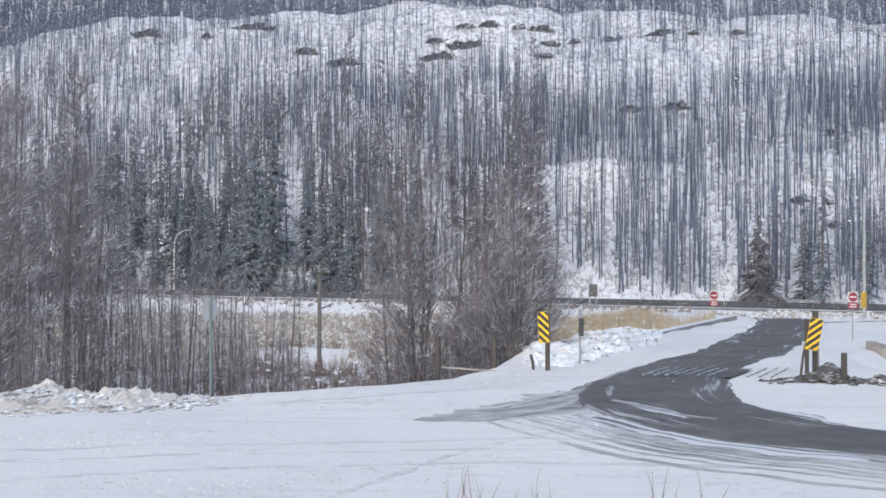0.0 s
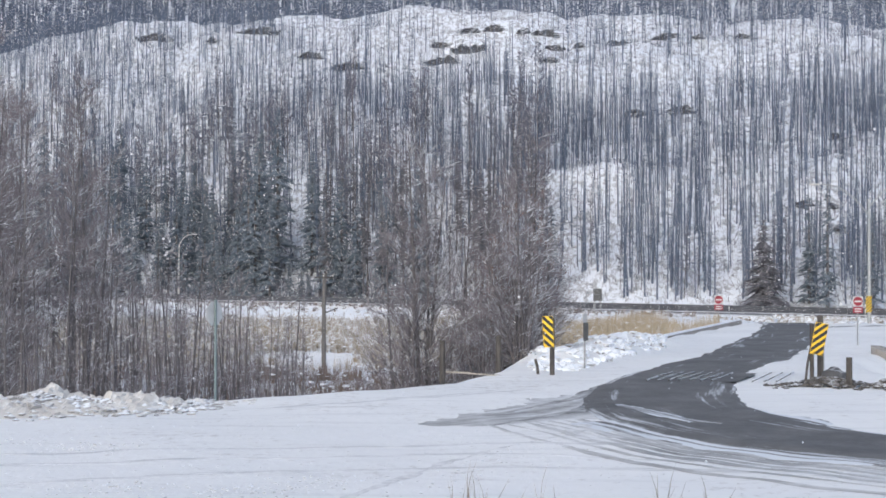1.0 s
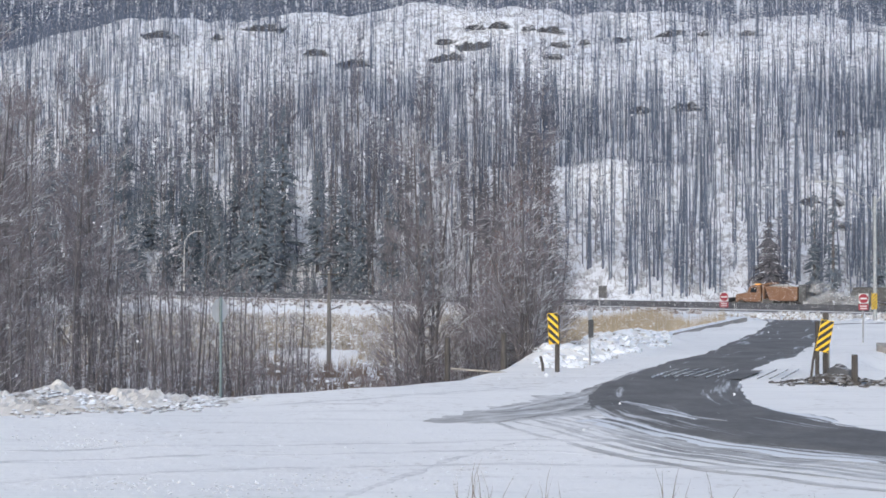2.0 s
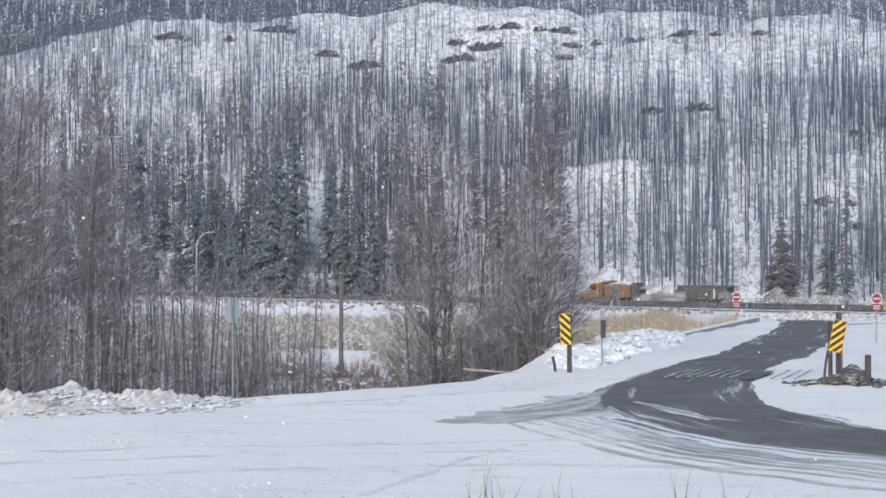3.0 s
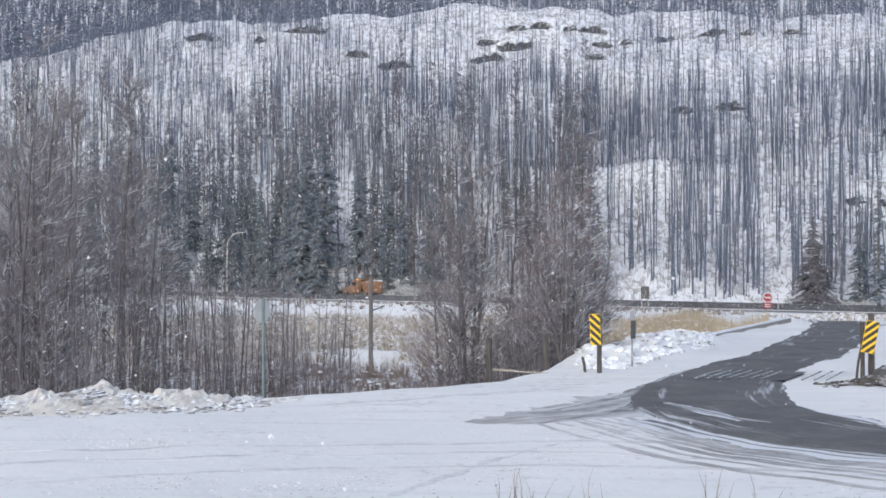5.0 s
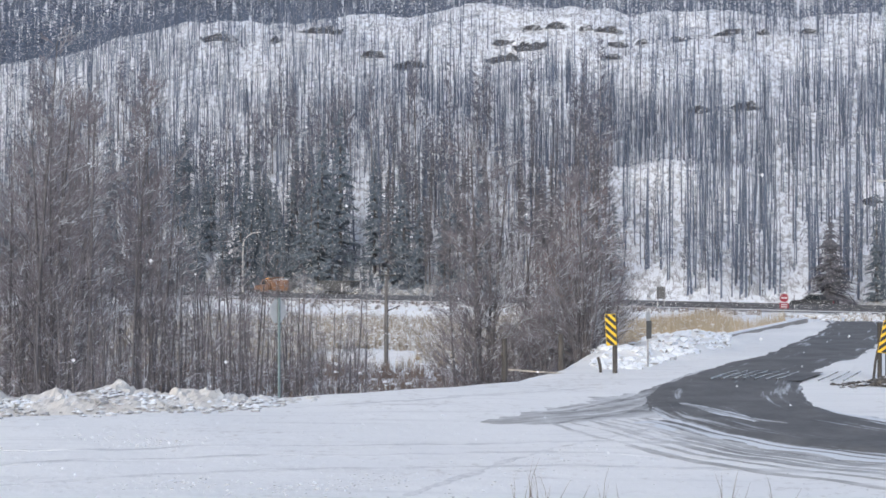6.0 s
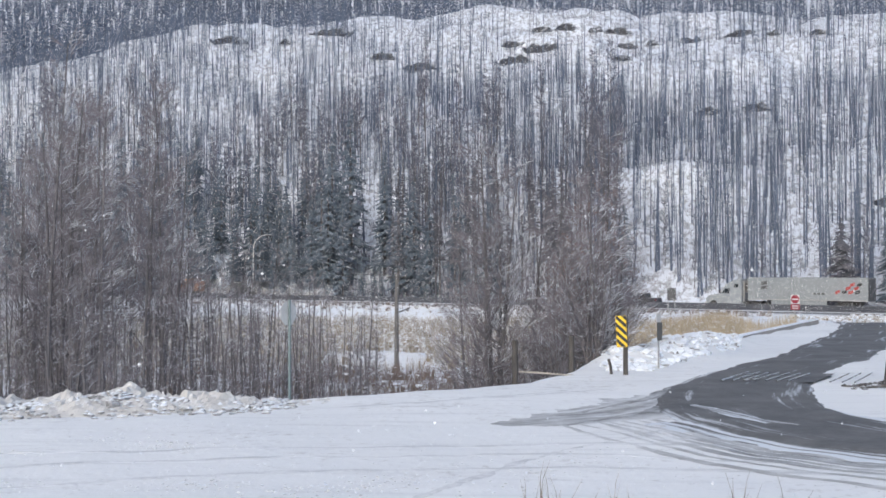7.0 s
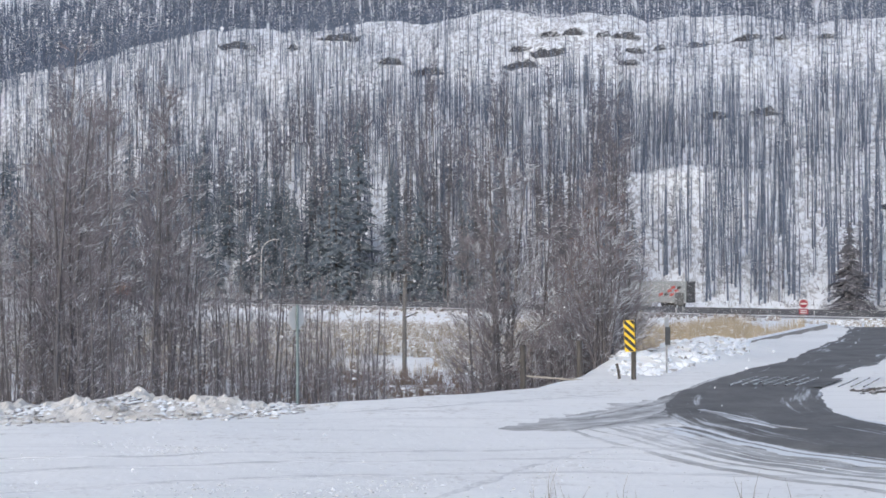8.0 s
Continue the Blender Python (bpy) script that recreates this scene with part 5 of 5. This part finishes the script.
def wheel(parent, x, y, r, w):
    """A wheel lying across the vehicle, its tyre and rim."""
    t = Geo()
    ring = [(r * 0.62, -w / 2), (r * 0.93, -w / 2), (r, -w * 0.36), (r, w * 0.36), (r * 0.93, w / 2), (r * 0.62, w / 2)]
    n = 22
    t.add([(x + p * math.cos(6.2832 * i / n), y + q_, r + p * math.sin(6.2832 * i / n)) for i in range(n) for p, q_ in ring],
          [(i * 6 + j, i * 6 + (j + 1) % 6, ((i + 1) % n) * 6 + (j + 1) % 6, ((i + 1) % n) * 6 + j) for i in range(n) for j in range(6)])
    ob = part("wheel", t, MAT_TYRE, parent, smooth=False)
    rim = Geo()
    s = 1 if y > 0 else -1
    rim.tube([(x, y - s * w * 0.3, r), (x, y + s * w * 0.3, r), (x, y + s * w * 0.42, r)], [r * 0.62, r * 0.62, r * 0.2], 16, cap=True)
    part("rim", rim, MAT_GRIME, ob)
    return ob


def axle(parent, x, half, r=0.5, w=0.3):
    for y in (-half + w / 2, half - w / 2):
        wheel(parent, x, y, r, w)


def plow_truck():
    ob = thing("plow_truck", "orange snow plow truck with sander box and front blade", "plow truck")
    part("chassis", rounded(8.6, 0.9, 0.35, 0.04, (-4.9, 0, 0.62)), MAT_GRIME, ob)
    part("hood", prism([(-0.9, 0.75), (-0.9, 1.55), (-1.1, 1.72), (-2.6, 1.92), (-2.6, 0.75)], -0.95, 0.95, 0.06), MAT_ORANGE, ob)
    cab = part("cab", prism([(-2.5, 0.75), (-2.5, 1.9), (-2.95, 2.75), (-3.2, 2.9), (-4.35, 2.9), (-4.45, 0.75)], -1.12, 1.12, 0.06), MAT_ORANGE, ob)
    part("side_window", prism([(-2.95, 1.95), (-3.15, 2.6), (-3.85, 2.6), (-3.85, 1.95)], 1.122, 1.135), MAT_GLASS, cab)
    part("windshield", prism([(-2.49, 1.97), (-2.9, 2.72), (-2.93, 2.7), (-2.53, 1.95)], -0.95, 0.95), MAT_GLASS, cab)
    part("light_bar", rounded(0.35, 1.3, 0.16, 0.05, (-3.6, 0, 2.92)), MAT_LIGHT, cab, "amber beacon bar")
    part("headboard", prism([(-4.7, 1.1), (-4.55, 3.05), (-5.9, 3.28), (-6.1, 3.1), (-4.95, 2.9), (-4.9, 1.1)], -1.2, 1.2, 0.03), MAT_ORANGE, ob)
    box = part("sander_box", prism([(-4.95, 2.75), (-9.3, 2.75), (-9.3, 1.15), (-8.9, 0.95), (-5.6, 0.95)], -1.22, 1.22, 0.04), MAT_ORANGE, ob, "orange sander box with ribs")
    for k in (-5.9, -6.9, -7.9, -8.9):
        part("rib", rounded(0.1, 0.06, 1.55, 0.015, (k, 1.25, 1.15)), MAT_ORANGE, box)
    part("load", prism([(-5.1, 2.72), (-6.2, 2.95), (-8.2, 2.98), (-9.2, 2.72)], -1.0, 1.0, 0.1), MAT_CLOD, box, "heap of pale sand")
    part("rear_frame", prism([(-9.4, 0.8), (-9.4, 3.0), (-10.3, 3.05), (-10.4, 0.8)], -1.15, 1.15, 0.04), MAT_GREYBOX, ob, "dark rear spreader frame")
    part("tank", rounded(1.5, 0.55, 0.6, 0.15, (-5.4, 0.95, 0.5)), MAT_GRIME, ob)
    part("exhaust", post_geo(0.08, 3.15, 8, -4.6, 0.9), MAT_CHROME, ob)
    part("blade", prism([(-0.15, 0.05), (0.05, 0.25), (0.18, 0.65), (0.08, 1.1), (-0.1, 1.25), (0.0, 1.0), (0.08, 0.65), (-0.05, 0.3), (-0.28, 0.08)], -1.8, 1.8, 0.01), MAT_GRIME, ob, "dark front plow blade")
    part("blade_arm", rounded(1.1, 0.5, 0.25, 0.03, (-0.65, 0, 0.5)), MAT_GRIME, ob)
    axle(ob, -1.75, 1.15)
    axle(ob, -7.3, 1.2)
    axle(ob, -8.65, 1.2)
    return ob


def tow_trailer():
    ob = thing("tow_trailer", "dark grey plow trailer with roofed bin behind the truck", "trailer")
    part("drawbar", rounded(4.6, 0.3, 0.25, 0.03, (1.9, 0, 0.7)), MAT_GRIME, ob)
    part("frame", rounded(7.6, 1.6, 0.3, 0.03, (-3.7, 0, 0.6)), MAT_GRIME, ob)
    bin_ = part("bin", prism([(-0.3, 2.62), (-7.4, 2.62), (-7.4, 1.0), (-0.3, 1.0), (0.3, 0.8), (0.1, 1.4)], -1.2, 1.2, 0.03), MAT_GREYBOX, ob)
    for k in (-1.6, -3.0, -4.4):
        part("rib", rounded(0.1, 0.06, 1.3, 0.012, (k, 1.22, 1.03)), MAT_GREYBOX, bin_)
    part("pale_stripe", rounded(0.22, 0.03, 1.3, 0.008, (-5.6, 1.22, 1.03)), MAT_WHITE, bin_, "pale upright stripe")
    part("roof", prism([(0.1, 2.62), (-0.3, 2.75), (-7.6, 2.75), (-7.8, 2.62)], -1.32, 1.32, 0.03), MAT_GRIME, ob, "flat overhanging roof")
    for k in (-0.4, -3.8, -7.2):
        part("roof_post", rounded(0.1, 2.46, 0.2, 0.01, (k, 0, 2.45)), MAT_GRIME, ob)
    axle(ob, -4.6, 1.2)
    axle(ob, -5.9, 1.2)
    return ob


def semi_tractor():
    ob = thing("semi_truck", "white highway tractor with sleeper cab", "truck")
    part("chassis", rounded(7.6, 0.9, 0.3, 0.03, (-4.0, 0, 0.65)), MAT_GRIME, ob)
    part("hood", prism([(-0.15, 0.55), (-0.1, 1.25), (-0.5, 1.62), (-2.2, 1.95), (-2.2, 0.6)], -1.05, 1.05, 0.1), MAT_TRUCK, ob)
    part("bumper", rounded(0.3, 2.3, 0.45, 0.08, (-0.12, 0, 0.35)), MAT_CHROME, ob)
    cab = part("cab", prism([(-2.1, 0.6), (-2.1, 1.92), (-2.75, 2.75), (-3.3, 3.3), (-4.3, 3.75), (-5.35, 3.9), (-5.4, 0.7)], -1.2, 1.2, 0.1), MAT_TRUCK, ob, "white sleeper cab with raised roof")
    part("side_window", prism([(-2.55, 1.95), (-2.95, 2.6), (-3.7, 2.6), (-3.7, 1.95)], 1.2, 1.215), MAT_GLASS, cab)
    part("sleeper_window", prism([(-4.3, 2.75), (-4.3, 3.2), (-4.9, 3.2), (-4.9, 2.75)], 1.2, 1.215), MAT_GLASS, cab)
    part("windshield", prism([(-2.1, 2.0), (-2.68, 2.74), (-2.73, 2.7), (-2.15, 1.96)], -1.0, 1.0), MAT_GLASS, cab)
    part("mirror", rounded(0.12, 0.2, 0.55, 0.03, (-2.35, 1.38, 1.95)), MAT_BLACK, cab)
    part("fuel_tank", rounded(1.8, 0.6, 0.6, 0.2, (-4.2, 0.9, 0.4)), MAT_CHROME, ob)
    part("side_skirt", rounded(2.2, 0.06, 0.5, 0.02, (-4.1, 1.2, 0.3)), MAT_TRUCK, ob)
    part("exhaust", post_geo(0.08, 3.6, 8, -5.55, 0.8), MAT_CHROME, ob)
    axle(ob, -1.25, 1.2)
    axle(ob, -6.1, 1.25)
    axle(ob, -7.4, 1.25)
    return ob


def semi_trailer():
    ob = thing("semi_trailer", "long white box trailer with red and black marks", "trailer")
    box = part("box", rounded(16.1, 2.58, 2.95, 0.05, (-8.05, 0, 1.15)), MAT_BOX, ob)
    for i in range(17):
        part("seam", rounded(0.03, 0.016, 2.75, 0.003, (-0.6 - 0.93 * i, 1.294, 1.25)), MAT_TRUCK, box)
    part("reefer_unit", rounded(0.55, 1.9, 1.7, 0.06, (0.28, 0, 2.1)), MAT_GRIME, ob, "dark cooling unit")
    part("lower_rail", rounded(16.1, 0.04, 0.16, 0.01, (-8.05, 1.3, 1.16)), MAT_STEEL, box)
    for zz in (2.5, 3.1):
        part("mark", prism([(-1.9, zz), (-2.75, zz + 0.12), (-2.75, zz + 0.55), (-1.9, zz + 0.43)], 1.303, 1.31), MAT_GREYBOX, box, "dark block mark")
    for k in (-9.2, -9.75, -10.3):
        part("text_bar", rounded(0.4, 0.008, 0.2, 0.002, (k, 1.306, 1.95)), MAT_GREYBOX, box)
    for k, zz, mt in ((-11.9, 2.0, MAT_LOGO_RED), (-12.75, 2.0, MAT_BLACK), (-13.6, 2.0, MAT_LOGO_RED), (-14.45, 2.0, MAT_BLACK), (-13.25, 2.5, MAT_LOGO_RED), (-13.8, 2.95, MAT_LOGO_RED), (-14.7, 2.95, MAT_BLACK), (-14.3, 2.5, MAT_LOGO_RED)):
        part("mark", prism([(k, zz), (k - 0.62, zz + 0.2), (k - 0.62, zz + 0.58), (k, zz + 0.38)], 1.303, 1.311), mt, box, "slanting colour mark")
    part("door_frame", rounded(0.12, 2.5, 2.85, 0.03, (-16.12, 0, 1.2)), MAT_GREYBOX, ob)
    part("skirt", rounded(7.5, 0.05, 0.65, 0.02, (-7.0, 1.2, 0.5)), MAT_BOX, ob)
    part("landing_gear", rounded(0.25, 1.9, 0.95, 0.03, (-2.6, 0, 0.22)), MAT_GRIME, ob)
    part("bogie", rounded(3.2, 1.2, 0.4, 0.04, (-13.4, 0, 0.75)), MAT_GRIME, ob)
    axle(ob, -12.8, 1.28)
    axle(ob, -14.1, 1.28)
    return ob


def pickup():
    ob = thing("pickup_truck", "dark pickup truck with a snowy roof", "car")
    part("body", prism([(-0.05, 0.45), (0.0, 0.8), (-0.25, 1.0), (-1.7, 1.12), (-5.75, 1.12), (-5.85, 0.5), (-5.2, 0.4), (-0.4, 0.4)], -0.98, 0.98, 0.07), MAT_CARBLUE, ob)
    cab = part("cab", prism([(-1.55, 1.08), (-2.35, 1.72), (-2.7, 1.84), (-3.85, 1.84), (-4.05, 1.72), (-4.2, 1.08)], -0.86, 0.86, 0.07), MAT_CARBLUE, ob)
    part("side_window", prism([(-1.95, 1.16), (-2.45, 1.66), (-3.0, 1.7), (-3.0, 1.16)], 0.862, 0.872), MAT_GLASS, cab)
    part("rear_window", prism([(-3.1, 1.16), (-3.1, 1.7), (-3.8, 1.7), (-4.0, 1.16)], 0.862, 0.872), MAT_GLASS, cab)
    part("roof_snow", prism([(-2.5, 1.83), (-2.75, 1.9), (-3.75, 1.9), (-3.9, 1.83)], -0.7, 0.7, 0.02), MAT_CAP, cab, "thin layer of snow")
    part("mirror", rounded(0.14, 0.18, 0.18, 0.03, (-1.95, 1.05, 1.15)), MAT_CARBLUE, cab)
    part("headlight", rounded(0.1, 0.35, 0.18, 0.03, (-0.08, 0.7, 0.72)), MAT_WHITE, ob)
    part("tail_light", rounded(0.08, 0.15, 0.3, 0.02, (-5.83, 0.88, 0.72)), MAT_RED, ob)
    axle(ob, -1.05, 0.98, 0.39, 0.26)
    axle(ob, -4.65, 0.98, 0.39, 0.26)
    return ob


PLOW, TOW, SEMI, TRAILER, PICKUP = plow_truck(), tow_trailer(), semi_tractor(), semi_trailer(), pickup()

# snow thrown up behind the plow: loose puffs of fine flakes
MAT_MIST, mn, ml, mb = material("blown_snow", 1.0)
mb.inputs["Base Color"].default_value = (0.85, 0.87, 0.9, 1)
mb.inputs["Alpha"].default_value = 0.09


def snow_cloud(n, length, seed):
    q, g = random.Random(seed), Geo()
    bm = bmesh.new()
    bmesh.ops.create_icosphere(bm, subdivisions=1, radius=1)
    bv, bf = [tuple(v.co) for v in bm.verts], [tuple(v.index for v in f.verts) for f in bm.faces]
    bm.free()
    for _ in range(n):
        k = q.random()
        x, y, s = -length * k, q.gauss(0, 1.0 + k), q.uniform(0.25, 0.75)
        z = abs(q.gauss(0.2, 0.9)) * (1.1 - 0.4 * k) + 0.3
        g.add([(x + s * a * 1.5, y + s * b, z + s * c * 0.8) for a, b, c in bv], bf)
    return tagged(new("snow_spray", g.mesh("snow_spray", MAT_MIST, smooth=True)), "thin cloud of snow blown up behind the plow", "snow spray", kind="stuff")


SPRAY = [snow_cloud(170, 7, 1), snow_cloud(110, 16, 2)]

# ---------------------------------------------------------------- falling snow
MAT_FLAKE = plain("snowflake", (0.82, 0.84, 0.88), (0.9, 0.91, 0.94), 0.9)


def snowfall(n, seed, near, far, size):
    q, g = random.Random(seed), Geo()
    for _ in range(n):
        y = near + (far - near) * q.random() ** 0.8
        x, z, s = q.uniform(-0.55, 0.42) * y, q.uniform(-4, 22), size * q.uniform(0.6, 1.4)
        g.add([(x + s, y, z), (x - s, y, z), (x, y + s, z), (x, y - s, z), (x, y, z + s), (x, y, z - s)],
              [(0, 2, 4), (2, 1, 4), (1, 3, 4), (3, 0, 4), (2, 0, 5), (1, 2, 5), (3, 1, 5), (0, 3, 5)])
    return tagged(new("falling_snow", g.mesh("falling_snow", MAT_FLAKE)), "scattered snowflakes drifting down", "snowflakes", kind="stuff")


def snow_veil(n, seed):
    """Distant snowfall: fine three-cornered flakes between the lot and the hillside."""
    q = np.random.RandomState(seed)
    y = 84 + 104 * q.random_sample(n)
    x = q.uniform(-0.54, 0.42, n) * y
    z = -6 + q.random_sample(n) * (0.2 * y + 20)
    c = np.stack([x, y, z], -1)
    s = q.uniform(0.020, 0.040, (n, 1))
    a = q.normal(size=(n, 3))
    a /= np.linalg.norm(a, axis=1, keepdims=True)
    b = np.cross(a, q.normal(size=(n, 3)))
    b /= np.linalg.norm(b, axis=1, keepdims=True)
    g = Geo()
    g.v = [np.stack([c + a * s, c - a * s * 0.5 + b * s * 0.87, c - a * s * 0.5 - b * s * 0.87], 1).reshape(-1, 3)]
    g.f = (3 * np.arange(n)[:, None] + np.arange(3)).tolist()
    return tagged(new("distant_snowfall", g.mesh("distant_snowfall", MAT_FLAKE)), "fine snowfall veiling the hillside", "snowflakes", kind="stuff")


FALL = [snow_veil(340000, 9), snowfall(420, 3, 9, 34, 0.012), snowfall(520, 4, 12, 45, 0.017), snowfall(130, 5, 4, 10, 0.009)]


def motions():
    walk(cam, [(t, pose(0, 0, EYE, 90 + pitch, roll, yaw)) for t, yaw, pitch, roll in TURNS], [(0, 0.28, 6020, 8), (8, 0.26, 6020, 8)])

    def drive(ob, start, speed, slow=0.0, u=5.6, back=0.0):
        """Along the far lanes: place of its nose at 0 s, metres a second, loss of speed."""
        walk(ob, [(t, pose(*along(start + speed * t - slow * t * t - back, u, HZ + 0.06), 0, 0, ang)) for t in (0, 1, 2, 3, 4, 5, 6, 7, 8)])

    drive(PLOW, 17.4, 26.34, 0.207)
    drive(TOW, 17.4, 26.34, 0.207, back=16.0)
    drive(SPRAY[0], 17.4, 26.34, 0.207, back=10.5)
    drive(SPRAY[1], 17.4, 26.34, 0.207, back=22.5)
    drive(SEMI, -101.8, 26.35)
    drive(TRAILER, -101.8, 26.35, back=6.3)
    drive(PICKUP, -92.2, 26.9)
    for ob, (vx, vy, vz) in zip(FALL, ((-0.6, 0.0, -1.2), (-0.5, 0.1, -1.25), (-0.25, 0.0, -1.1), (-0.7, 0.1, -1.4))):
        walk(ob, [(t, pose(vx * (t - 4) + 0.06 * math.sin(1.7 * t), vy * t, vz * (t - 4) + 1.0)) for t in (0, 1, 2, 3, 4, 5, 6, 7, 8)])


motions()
